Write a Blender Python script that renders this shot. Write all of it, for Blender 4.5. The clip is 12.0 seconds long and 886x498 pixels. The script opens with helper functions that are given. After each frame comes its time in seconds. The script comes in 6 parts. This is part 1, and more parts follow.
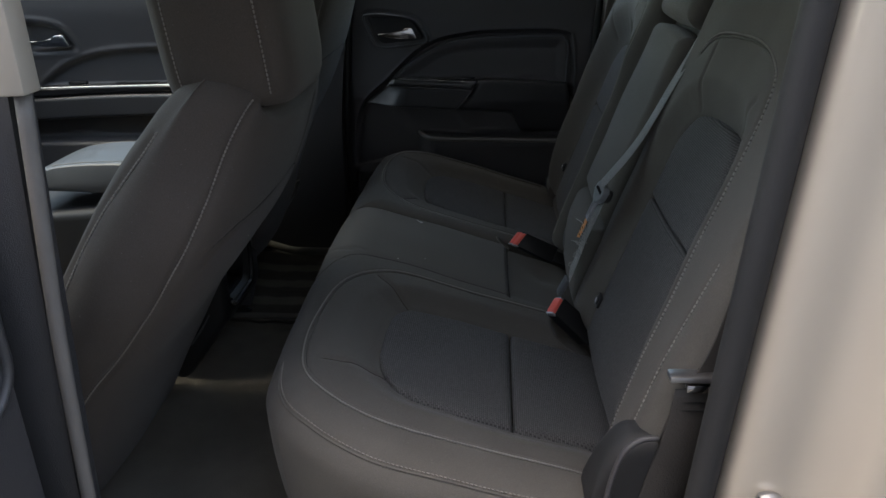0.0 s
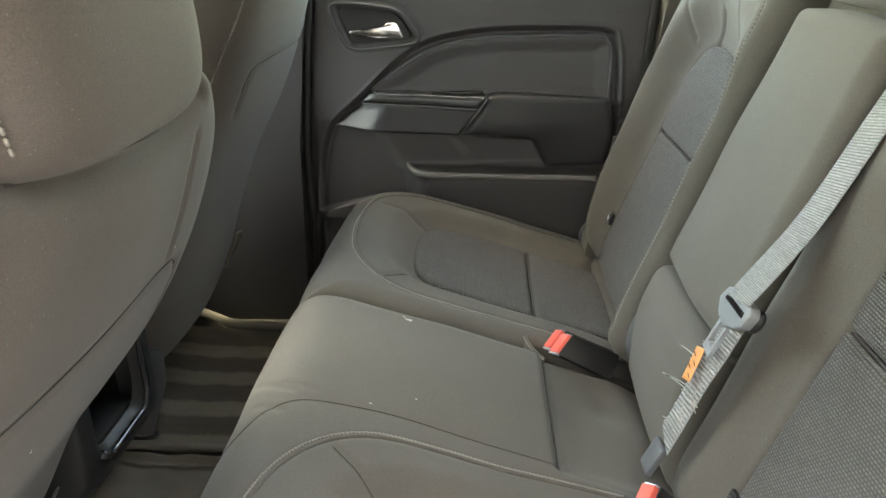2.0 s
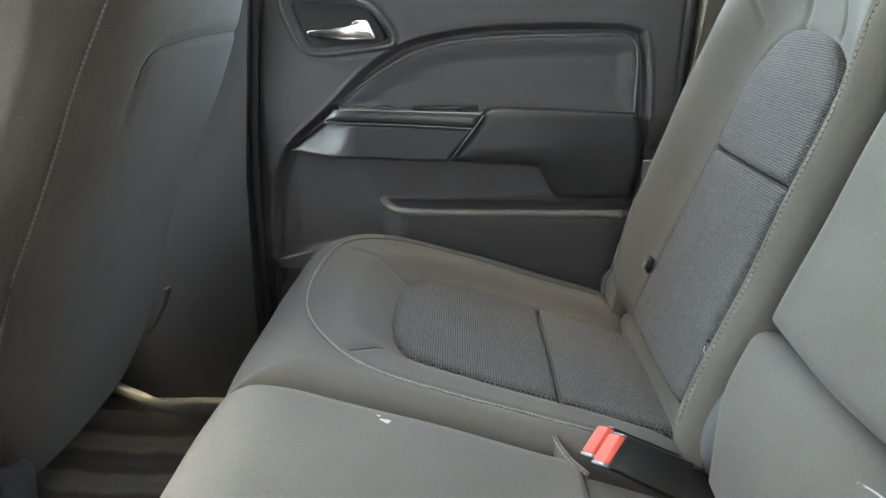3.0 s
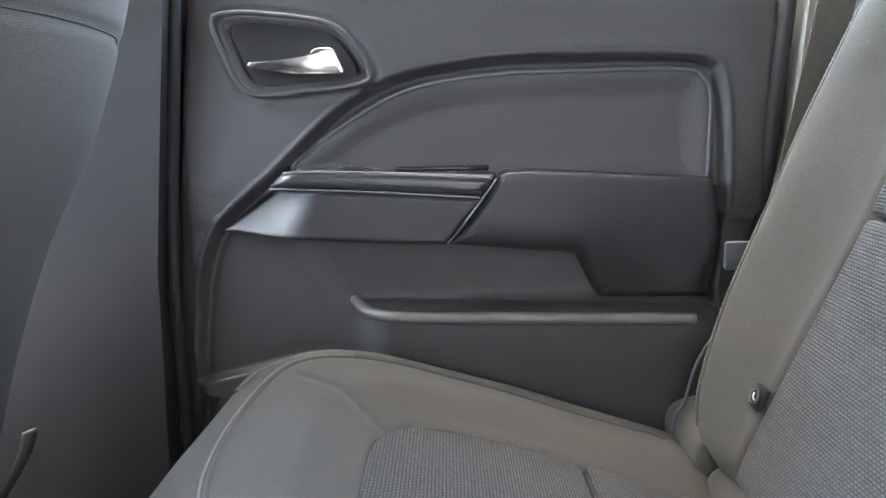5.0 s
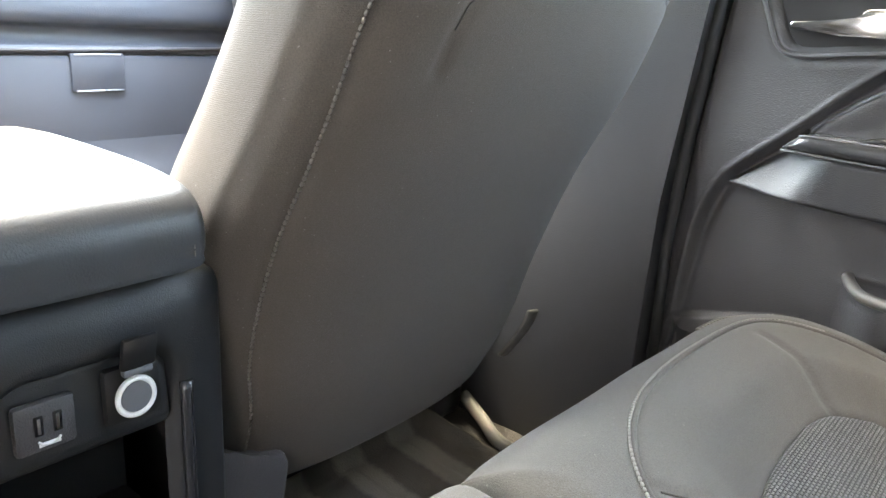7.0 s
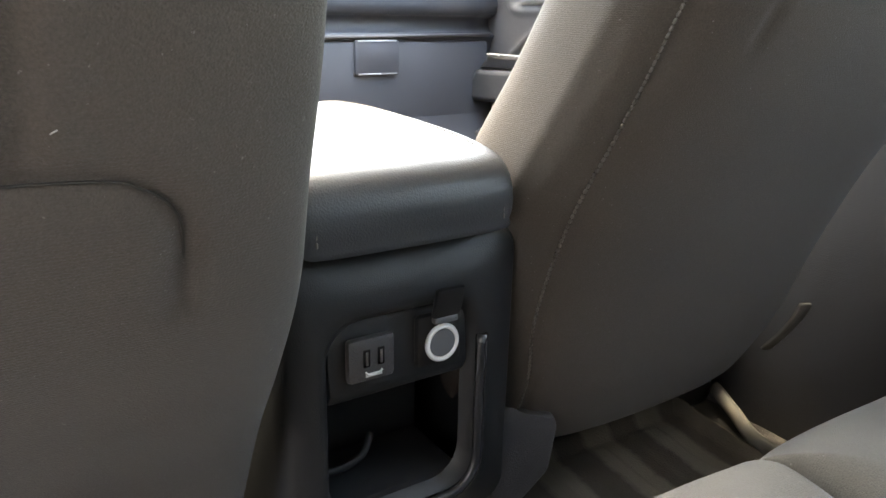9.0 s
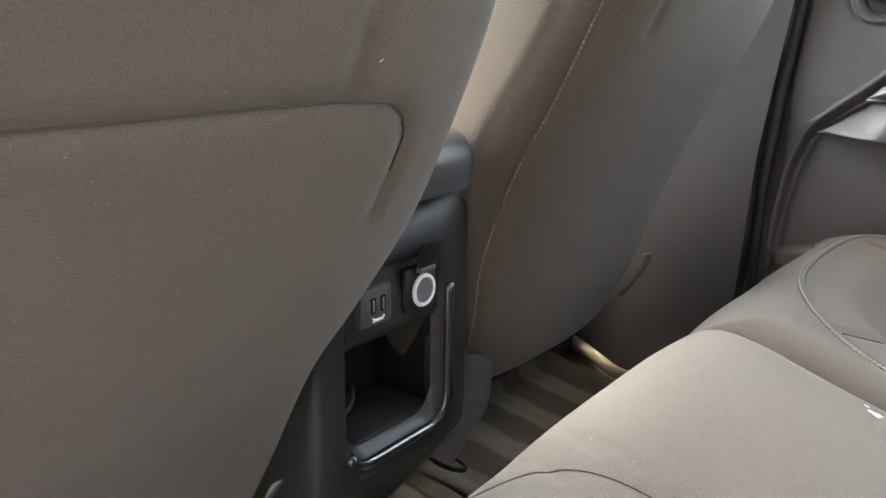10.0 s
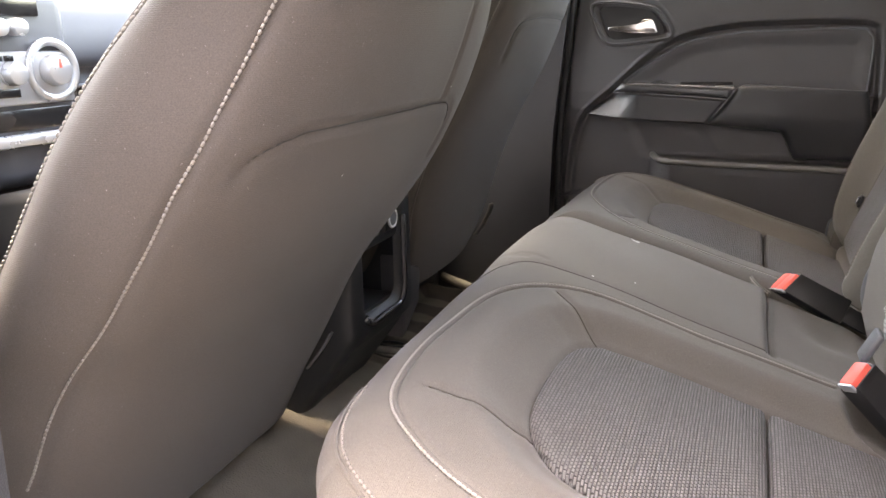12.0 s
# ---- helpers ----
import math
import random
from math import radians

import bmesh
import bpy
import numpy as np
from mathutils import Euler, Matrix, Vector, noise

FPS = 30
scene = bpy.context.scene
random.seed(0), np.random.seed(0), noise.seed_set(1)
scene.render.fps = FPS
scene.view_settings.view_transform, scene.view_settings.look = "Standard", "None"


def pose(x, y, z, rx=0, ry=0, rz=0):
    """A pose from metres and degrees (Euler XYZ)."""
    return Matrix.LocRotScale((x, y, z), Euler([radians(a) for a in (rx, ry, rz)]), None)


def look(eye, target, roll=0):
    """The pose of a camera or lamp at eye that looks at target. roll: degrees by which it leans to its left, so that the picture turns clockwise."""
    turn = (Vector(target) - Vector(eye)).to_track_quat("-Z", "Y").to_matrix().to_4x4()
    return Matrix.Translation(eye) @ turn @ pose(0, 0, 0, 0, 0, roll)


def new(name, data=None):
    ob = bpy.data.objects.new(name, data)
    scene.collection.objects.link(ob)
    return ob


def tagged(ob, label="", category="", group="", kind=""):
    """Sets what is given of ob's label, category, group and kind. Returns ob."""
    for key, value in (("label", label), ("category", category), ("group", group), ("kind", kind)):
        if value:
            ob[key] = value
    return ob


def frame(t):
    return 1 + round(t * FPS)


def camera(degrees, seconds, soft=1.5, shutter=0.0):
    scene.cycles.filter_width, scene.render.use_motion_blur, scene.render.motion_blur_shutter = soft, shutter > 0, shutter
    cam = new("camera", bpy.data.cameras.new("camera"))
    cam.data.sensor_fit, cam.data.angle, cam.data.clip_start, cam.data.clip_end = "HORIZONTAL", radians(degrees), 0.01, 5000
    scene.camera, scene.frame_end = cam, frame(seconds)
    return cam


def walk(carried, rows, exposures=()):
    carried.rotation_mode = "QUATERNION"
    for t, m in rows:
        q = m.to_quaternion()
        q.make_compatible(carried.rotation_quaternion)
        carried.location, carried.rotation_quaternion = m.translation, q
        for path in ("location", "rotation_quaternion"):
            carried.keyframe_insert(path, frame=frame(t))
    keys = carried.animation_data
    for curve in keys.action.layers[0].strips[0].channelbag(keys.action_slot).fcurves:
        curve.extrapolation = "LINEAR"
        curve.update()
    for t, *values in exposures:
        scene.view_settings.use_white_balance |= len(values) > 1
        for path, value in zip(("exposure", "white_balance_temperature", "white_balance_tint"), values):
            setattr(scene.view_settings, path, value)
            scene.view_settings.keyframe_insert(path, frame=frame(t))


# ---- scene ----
cam = camera(61.1, 12.0)
PATH = [
    (0, (-0.028, -1.336, 0.82), (-0.162, 0.503, 0.045), -1.4),
    (0.5, (-0.024, -1.231, 0.794), (-0.168, 0.609, 0.023), -1.2),
    (1, (-0.029, -1.098, 0.778), (-0.185, 0.743, 0.013), -1.3),
    (1.5, (-0.064, -0.922, 0.764), (-0.199, 0.92, -0.005), -1.2),
    (2, (-0.085, -0.763, 0.734), (-0.184, 1.084, -0.026), -0.9),
    (2.5, (-0.098, -0.618, 0.676), (-0.172, 1.25, -0.035), -1.2),
    (3, (-0.113, -0.456, 0.624), (-0.155, 1.438, -0.019), -1.1),
    (3.5, (-0.131, -0.282, 0.599), (-0.141, 1.631, 0.016), -1.1),
    (5.5, (-0.123, -0.103, 0.522), (-0.153, 1.863, 0.157), -1.0),
    (6, (-0.119, -0.124, 0.536), (-0.383, 1.814, 0.118), 0.1),
    (6.5, (-0.088, -0.143, 0.551), (-0.85, 1.645, 0.082), 1.5),
    (7, (-0.079, -0.165, 0.554), (-1.29, 1.318, -0.024), 3.1),
    (7.5, (-0.083, -0.189, 0.561), (-1.553, 1.002, -0.089), 3.1),
    (7.7, (-0.091, -0.193, 0.561), (-1.614, 0.92, -0.102), 2.6),
    (9.3, (-0.104, -0.259, 0.54), (-1.684, 0.797, -0.085), 1.4),
    (9.5, (-0.109, -0.296, 0.538), (-1.62, 0.858, -0.081), 1.2),
    (10, (-0.119, -0.431, 0.515), (-1.327, 1.066, -0.032), 0.7),
    (10.5, (-0.137, -0.561, 0.52), (-0.963, 1.187, 0.007), -0.3),
    (11, (-0.152, -0.689, 0.547), (-0.687, 1.168, 0.033), -1.4),
    (11.5, (-0.117, -0.826, 0.558), (-0.573, 1.053, 0.047), -2.1),
    (12, (-0.038, -0.958, 0.549), (-0.773, 0.825, 0.021), -1.3),
]
EXPOSURES = [(0, 2.95, 7800, 10), (0.5, 4.84, 7800, 10), (1, 5.22, 8300, 10), (1.5, 5.64, 10500, 11), (2, 5.89, 10500, 8), (2.5, 6.11, 10000, 9), (3, 6.23, 8800, 9), (3.5, 6.29, 8300, 10), (5.5, 6.77, 8200, 14), (6, 6.92, 8200, 13), (6.5, 7.20, 8600, 12),
             (7, 7.07, 9100, 13), (7.5, 6.78, 9000, 13), (9.5, 6.19, 10000, 16), (10, 6.69, 10300, 18), (10.5, 6.82, 11200, 20), (11.5, 6.32, 10300, 21), (12, 6.04, 10300, 22)]
walk(cam, [(t, look(eye, target, roll)) for t, eye, target, roll in PATH], EXPOSURES)

# ---- light ----
world = bpy.data.worlds.new("world")
scene.world = world
world.use_nodes = True
sky = world.node_tree.nodes.new("ShaderNodeTexSky")
sky.sky_type = "NISHITA"
sky.sun_disc = False
SUN_DIR = Vector((0.30, 0.0, -0.95)).normalized()
sky.sun_elevation = math.asin(-SUN_DIR.z)
sky.sun_rotation = math.atan2(-SUN_DIR.x, -SUN_DIR.y)
sky.air_density, sky.dust_density = 1.0, 2.0
world.node_tree.links.new(sky.outputs["Color"], world.node_tree.nodes["Background"].inputs["Color"])
world.node_tree.nodes["Background"].inputs["Strength"].default_value = 0.15
sun = new("sun", bpy.data.lights.new("sun", "SUN"))
sun.data.energy, sun.data.angle, sun.data.color = 0.3, radians(25), (1.0, 1.0, 0.99)
sun.matrix_world = look((0, 0, 6), Vector((0, 0, 6)) + SUN_DIR)


# ---- materials ----
def material(name, color, rough=0.6, metal=0.0, grain=0.0, grain_size=0.002, blotch=0.15, blotch_size=0.12, coat=0.0, sheen=0.0, specular=0.5, weave=""):
    """A surface with blotches at a large scale, and grain in colour and relief at a small one."""
    m = bpy.data.materials.new(name)
    m.use_nodes = True
    n, l = m.node_tree.nodes, m.node_tree.links
    b = n["Principled BSDF"]
    b.inputs["Roughness"].default_value = rough
    b.inputs["Metallic"].default_value = metal
    b.inputs["Coat Weight"].default_value = coat
    b.inputs["Sheen Weight"].default_value = sheen
    b.inputs["Sheen Roughness"].default_value = 0.5
    b.inputs["Specular IOR Level"].default_value = specular
    co = n.new("ShaderNodeTexCoord")
    big = n.new("ShaderNodeTexNoise")
    big.inputs["Scale"].default_value = 1 / blotch_size
    big.inputs["Detail"].default_value = 5
    l.new(co.outputs["Object"], big.inputs["Vector"])
    mix = n.new("ShaderNodeMix")
    mix.data_type = "RGBA"
    mix.inputs["A"].default_value = (*[c * (1 - blotch) for c in color], 1)
    mix.inputs["B"].default_value = (*[min(1, c * (1 + blotch)) for c in color], 1)
    l.new(big.outputs["Fac"], mix.inputs["Factor"])
    out = mix.outputs["Result"]
    rr = n.new("ShaderNodeMapRange")
    rr.inputs["From Min"].default_value, rr.inputs["From Max"].default_value = 0.3, 0.7
    rr.inputs["To Min"].default_value, rr.inputs["To Max"].default_value = max(0.03, rough * 0.92), min(1, rough * 1.08)
    l.new(big.outputs["Fac"], rr.inputs["Value"])
    l.new(rr.outputs["Result"], b.inputs["Roughness"])
    if grain:
        g = n.new("ShaderNodeTexNoise")
        g.inputs["Scale"].default_value = 1 / grain_size
        g.inputs["Detail"].default_value = 2
        l.new(co.outputs["Object"], g.inputs["Vector"])
        bump = n.new("ShaderNodeBump")
        bump.inputs["Strength"].default_value = min(1, grain)
        bump.inputs["Distance"].default_value = grain_size * 0.6
        height = g.outputs["Fac"]
        if weave:
            rib = n.new("ShaderNodeTexWave")
            rib.wave_type, rib.bands_direction = "BANDS", weave
            rib.inputs["Scale"].default_value = 210
            rib.inputs["Distortion"].default_value = 4.0
            rib.inputs["Detail"].default_value = 1
            rib.inputs["Detail Scale"].default_value = 3
            l.new(co.outputs["Object"], rib.inputs["Vector"])
            add = n.new("ShaderNodeMath")
            add.operation = "MULTIPLY_ADD"
            add.inputs[1].default_value = 0.22
            l.new(rib.outputs["Fac"], add.inputs[0])
            l.new(height, add.inputs[2])
            height = add.outputs["Value"]
            # single threads, lighter and darker
            yarn = n.new("ShaderNodeTexNoise")
            yarn.inputs["Scale"].default_value = 900
            yarn.inputs["Detail"].default_value = 3
            l.new(co.outputs["Object"], yarn.inputs["Vector"])
            fleck = n.new("ShaderNodeMapRange")
            fleck.inputs["From Min"].default_value, fleck.inputs["From Max"].default_value = 0.32, 0.68
            fleck.inputs["To Min"].default_value, fleck.inputs["To Max"].default_value = 0.87, 1.13
            l.new(yarn.outputs["Fac"], fleck.inputs["Value"])
            shade = n.new("ShaderNodeHueSaturation")
            l.new(fleck.outputs["Result"], shade.inputs["Value"])
            l.new(out, shade.inputs["Color"])
            out = shade.outputs["Color"]
            # pale fluff caught in the cloth
            fluff = n.new("ShaderNodeTexNoise")
            fluff.inputs["Scale"].default_value = 420
            fluff.inputs["Detail"].default_value = 3
            l.new(co.outputs["Object"], fluff.inputs["Vector"])
            pick = n.new("ShaderNodeMapRange")
            pick.inputs["From Min"].default_value, pick.inputs["From Max"].default_value = 0.70, 0.80
            pick.inputs["To Max"].default_value = 0.55
            l.new(fluff.outputs["Fac"], pick.inputs["Value"])
            dust = n.new("ShaderNodeMix")
            dust.data_type = "RGBA"
            dust.inputs["B"].default_value = (0.32, 0.30, 0.27, 1)
            l.new(pick.outputs["Result"], dust.inputs["Factor"])
            l.new(out, dust.inputs["A"])
            out = dust.outputs["Result"]
        l.new(height, bump.inputs["Height"])
        l.new(bump.outputs["Normal"], b.inputs["Normal"])
    l.new(out, b.inputs["Base Color"])
    return m


def knit(name, light, dark, width=0.0046, row=0.0029):
    """Coarse woven cloth: staggered raised tufts."""
    m = material(name, light, 0.88, sheen=0.08, specular=0.2, blotch=0.12, blotch_size=0.05)
    n, l = m.node_tree.nodes, m.node_tree.links
    b = n["Principled BSDF"]
    co = n.new("ShaderNodeTexCoord")
    mp = n.new("ShaderNodeMapping")
    mp.inputs["Rotation"].default_value = (0, 0, radians(90))
    l.new(co.outputs["Object"], mp.inputs["Vector"])
    br = n.new("ShaderNodeTexBrick")
    br.inputs["Scale"].default_value = 1.0
    br.inputs["Brick Width"].default_value = width
    br.inputs["Row Height"].default_value = row
    br.inputs["Mortar Size"].default_value = row * 0.27
    br.inputs["Mortar Smooth"].default_value = 1.0
    br.inputs["Color1"].default_value = (*light, 1)
    br.inputs["Color2"].default_value = (*[c * 0.8 for c in light], 1)
    br.inputs["Mortar"].default_value = (*dark, 1)
    l.new(mp.outputs["Vector"], br.inputs["Vector"])
    l.new(br.outputs["Color"], b.inputs["Base Color"])
    inv = n.new("ShaderNodeMath")
    inv.operation = "SUBTRACT"
    inv.inputs[0].default_value = 1.0
    l.new(br.outputs["Fac"], inv.inputs[1])
    bump = n.new("ShaderNodeBump")
    bump.inputs["Strength"].default_value = 1.0
    bump.inputs["Distance"].default_value = 0.0024
    l.new(inv.outputs["Value"], bump.inputs["Height"])
    l.new(bump.outputs["Normal"], b.inputs["Normal"])
    return m


COVER = material("seat_cover", (0.106, 0.097, 0.085), 0.84, grain=0.7, grain_size=0.0009, blotch=0.18, blotch_size=0.08, sheen=0.10, specular=0.22, weave="X")
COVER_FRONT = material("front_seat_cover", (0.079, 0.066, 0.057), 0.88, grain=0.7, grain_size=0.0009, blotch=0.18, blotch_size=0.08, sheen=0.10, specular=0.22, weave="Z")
KNIT = knit("knit_cloth", (0.185, 0.178, 0.170), (0.055, 0.053, 0.050))
THREAD = material("thread", (0.225, 0.20, 0.175), 0.8, blotch=0.2, blotch_size=0.02)
PALE_THREAD = material("pale_thread", (0.26, 0.243, 0.218), 0.8, blotch=0.2, blotch_size=0.02)
SEAM_THREAD = material("seam_thread", (0.034, 0.030, 0.026), 0.85, blotch=0.2, blotch_size=0.02)
CREASE = material("crease_thread", (0.060, 0.053, 0.046), 0.88, blotch=0.2, blotch_size=0.02, specular=0.2)
DARK_THREAD = material("dark_thread", (0.15, 0.135, 0.12), 0.8, blotch=0.2, blotch_size=0.02)
PLASTIC = material("grained_plastic", (0.066, 0.063, 0.066), 0.36, grain=0.9, grain_size=0.0014, blotch=0.10)
PLASTIC_SOFT = material("soft_plastic", (0.046, 0.046, 0.049), 0.31, grain=0.8, grain_size=0.0013, blotch=0.08)
GLOSS = material("satin_black_trim", (0.020, 0.020, 0.022), 0.22, blotch=0.1, coat=0.3)
BLACK = material("black_plastic", (0.012, 0.012, 0.013), 0.45, blotch=0.15, grain=0.2, grain_size=0.001)
RUBBER = material("rubber_seal", (0.022, 0.022, 0.023), 0.7, grain=0.4, grain_size=0.0012, blotch=0.2)
CHROME = material("satin_chrome", (0.72, 0.71, 0.70), 0.13, metal=1.0, blotch=0.05)
STEEL = material("dull_steel", (0.45, 0.45, 0.46), 0.38, metal=1.0, blotch=0.2, blotch_size=0.02)
DASH = material("dashboard_plastic", (0.055, 0.060, 0.074), 0.42, grain=0.5, grain_size=0.0012, blotch=0.08)
PAINT = material("champagne_paint", (0.43, 0.385, 0.325), 0.35, blotch=0.03, coat=0.6)
WEBBING = knit("grey_webbing", (0.47, 0.47, 0.46), (0.23, 0.23, 0.225), 0.0050, 0.0013)
WEBBING_BROWN = material("taupe_webbing", (0.150, 0.132, 0.110), 0.88, grain=1.0, grain_size=0.0022, blotch=0.2, blotch_size=0.01, specular=0.2, weave="Z")
RED = material("red_plastic", (0.85, 0.13, 0.10), 0.42, blotch=0.08)
GREY_PLASTIC = material("grey_plastic", (0.11, 0.115, 0.125), 0.40, blotch=0.1)
CONSOLE = material("console_plastic", (0.017, 0.018, 0.020), 0.46, grain=0.4, grain_size=0.001, blotch=0.1)
CARPET = material("carpet", (0.045, 0.042, 0.040), 0.95, grain=1.0, grain_size=0.003, blotch=0.35, blotch_size=0.05, specular=0.2)
BINDING = material("mat_binding", (0.125, 0.118, 0.105), 0.7, grain=0.6, grain_size=0.0015, blotch=0.2, blotch_size=0.02)
BELT = material("dark_webbing", (0.042, 0.038, 0.035), 0.8, grain=0.8, grain_size=0.0018, blotch=0.15, blotch_size=0.02)
MAT_CLOTH = material("mat_cloth", (0.150, 0.134, 0.112), 0.95, grain=1.0, grain_size=0.0025, blotch=0.25, blotch_size=0.06, specular=0.2)
MAT_STRIPED = material("striped_mat_cloth", (0.150, 0.134, 0.112), 0.95, grain=1.0, grain_size=0.0025, blotch=0.25, blotch_size=0.06, specular=0.2)
mn, ml = MAT_STRIPED.node_tree.nodes, MAT_STRIPED.node_tree.links
band = mn.new("ShaderNodeTexWave")
band.wave_type, band.bands_direction = "BANDS", "Y"
band.inputs["Scale"].default_value = 3.14
band.inputs["Distortion"].default_value = 0.35
band.inputs["Detail Scale"].default_value = 30
where = mn.new("ShaderNodeTexCoord")
ml.new(where.outputs["Object"], band.inputs["Vector"])
nap = mn.new("ShaderNodeMapRange")
nap.inputs["From Min"].default_value, nap.inputs["From Max"].default_value = 0.35, 0.65
nap.inputs["To Min"].default_value, nap.inputs["To Max"].default_value = 0.62, 1.25
ml.new(band.outputs["Fac"], nap.inputs["Value"])
tone = mn.new("ShaderNodeHueSaturation")
ml.new(nap.outputs["Result"], tone.inputs["Value"])
cloth = mn["Principled BSDF"].inputs["Base Color"]
ml.new(cloth.links[0].from_socket, tone.inputs["Color"])
ml.new(tone.outputs["Color"], cloth)
HEADLINER = material("headliner", (0.66, 0.64, 0.60), 0.95, grain=0.5, grain_size=0.002, blotch=0.05)
ASPHALT = material("asphalt", (0.055, 0.053, 0.051), 0.9, grain=1.0, grain_size=0.01, blotch=0.3, blotch_size=0.5)
RENDER_WALL = material("grey_render", (0.26, 0.25, 0.24), 0.9, grain=1.0, grain_size=0.006, blotch=0.25, blotch_size=0.4)
PAPER = material("orange_label", (0.80, 0.33, 0.12), 0.6, blotch=0.1, blotch_size=0.01)
WHITE = material("white_print", (0.75, 0.75, 0.74), 0.6, blotch=0.06, blotch_size=0.01)
FRAY = material("frayed_thread", (0.50, 0.48, 0.45), 0.85, blotch=0.2, blotch_size=0.01)
SILVER = material("silver_paint", (0.50, 0.52, 0.55), 0.28, metal=0.6, blotch=0.05)
VINYL = material("grey_vinyl", (0.115, 0.117, 0.122), 0.36, grain=0.5, grain_size=0.0012, blotch=0.1)
RIM = material("moulded_rim", (0.024, 0.026, 0.030), 0.26, grain=0.2, grain_size=0.001, blotch=0.1, coat=0.5)
LENS = material("dark_print", (0.015, 0.015, 0.017), 0.2, blotch=0.1)


TINT = bpy.data.materials.new("tinted_glass")
TINT.use_nodes = True
tn, tl = TINT.node_tree.nodes, TINT.node_tree.links
clear = tn.new("ShaderNodeBsdfTransparent")
clear.inputs["Color"].default_value = (0.85, 0.88, 0.86, 1)
shine = tn.new("ShaderNodeBsdfGlossy")
shine.inputs["Roughness"].default_value = 0.02
both = tn.new("ShaderNodeMixShader")
both.inputs["Fac"].default_value = 0.06
tl.new(clear.outputs["BSDF"], both.inputs[1])
tl.new(shine.outputs["BSDF"], both.inputs[2])
tl.new(both.outputs["Shader"], tn["Material Output"].inputs["Surface"])


PRIVACY = TINT.copy()
PRIVACY.name = "privacy_glass"
PRIVACY.node_tree.nodes["Transparent BSDF"].inputs["Color"].default_value = (0.42, 0.44, 0.43, 1)


# ---- building blocks ----
def resample(points, n, closed=False, smooth=True):
    """n points spaced evenly along a curve through the given ones."""
    p = np.array(points, float)
    if closed:
        p = np.vstack((p, p[:1]))
    if smooth and len(p) > 2:
        if closed:
            q = np.vstack((p[-2:-1], p, p[1:2]))
        else:
            q = np.vstack((2 * p[:1] - p[1:2], p, 2 * p[-1:] - p[-2:-1]))
        t = np.linspace(0, 1, 24, endpoint=False)[:, None]
        fine = []
        for a, b, c, d in zip(q[:-3], q[1:-2], q[2:-1], q[3:]):
            fine.append(0.5 * (2 * b + (c - a) * t + (2 * a - 5 * b + 4 * c - d) * t ** 2 + (3 * b - a - 3 * c + d) * t ** 3))
        p = np.vstack(fine + [p[-1:]])
    s = np.r_[0, np.cumsum(np.linalg.norm(np.diff(p, axis=0), axis=1))]
    w = np.linspace(0, s[-1], n + 1)[:-1] if closed else np.linspace(0, s[-1], n)
    return np.stack([np.interp(w, s, p[:, k]) for k in range(p.shape[1])], 1)


def distance(points, line, closed=False):
    """Distances of points to a polyline."""
    p = np.asarray(points, float)
    q = np.asarray(line, float)
    if closed:
        q = np.vstack((q, q[:1]))
    best = np.full(len(p), 1e9)
    for a, b in zip(q[:-1], q[1:]):
        ab = b - a
        t = np.clip(((p - a) @ ab) / max(ab @ ab, 1e-12), 0, 1)
        best = np.minimum(best, np.linalg.norm(p - a - t[:, None] * ab, axis=1))
    return best


def inside(points, ring):
    """Which of the points lie in a closed plane ring."""
    p, q = np.asarray(points, float), np.asarray(ring, float)
    x, y = p[:, 0], p[:, 1]
    odd = np.zeros(len(p), bool)
    for (ax, ay), (bx, by) in zip(q, np.roll(q, -1, 0)):
        cross = (ay > y) != (by > y)
        with np.errstate(divide="ignore", invalid="ignore"):
            odd ^= cross & (x < (bx - ax) * (y - ay) / (by - ay) + ax)
    return odd


def step(v, lo, hi):
    t = np.clip((v - lo) / (hi - lo), 0, 1)
    return t * t * (3 - 2 * t)


def part(name, verts, faces, mat, parent=None, label="", smooth=True):
    """One mesh object; under a parent its coordinates are the parent's."""
    data = bpy.data.meshes.new(name)
    data.from_pydata([tuple(v) for v in np.asarray(verts, float)], [], faces)
    bm = bmesh.new()
    bm.from_mesh(data)
    bmesh.ops.recalc_face_normals(bm, faces=bm.faces)
    bm.to_mesh(data)
    bm.free()
    data.polygons.foreach_set("use_smooth", [smooth] * len(data.polygons))
    data.materials.append(mat)
    ob = new(name, data)
    if parent:
        ob.parent = parent
    if label:
        ob["label"] = label
    return ob


def bm_part(name, bm, mat, parent=None, label="", bevel=0.0, segments=2, smooth=True):
    if bevel:
        bmesh.ops.bevel(bm, geom=list(bm.edges), offset=bevel, segments=segments, profile=0.5, affect="EDGES", clamp_overlap=True)
    bmesh.ops.recalc_face_normals(bm, faces=bm.faces)
    data = bpy.data.meshes.new(name)
    bm.to_mesh(data)
    bm.free()
    data.polygons.foreach_set("use_smooth", [smooth] * len(data.polygons))
    data.materials.append(mat)
    if smooth:
        data.set_sharp_from_angle(angle=radians(40))
    ob = new(name, data)
    if parent:
        ob.parent = parent
    if label:
        ob["label"] = label
    return ob


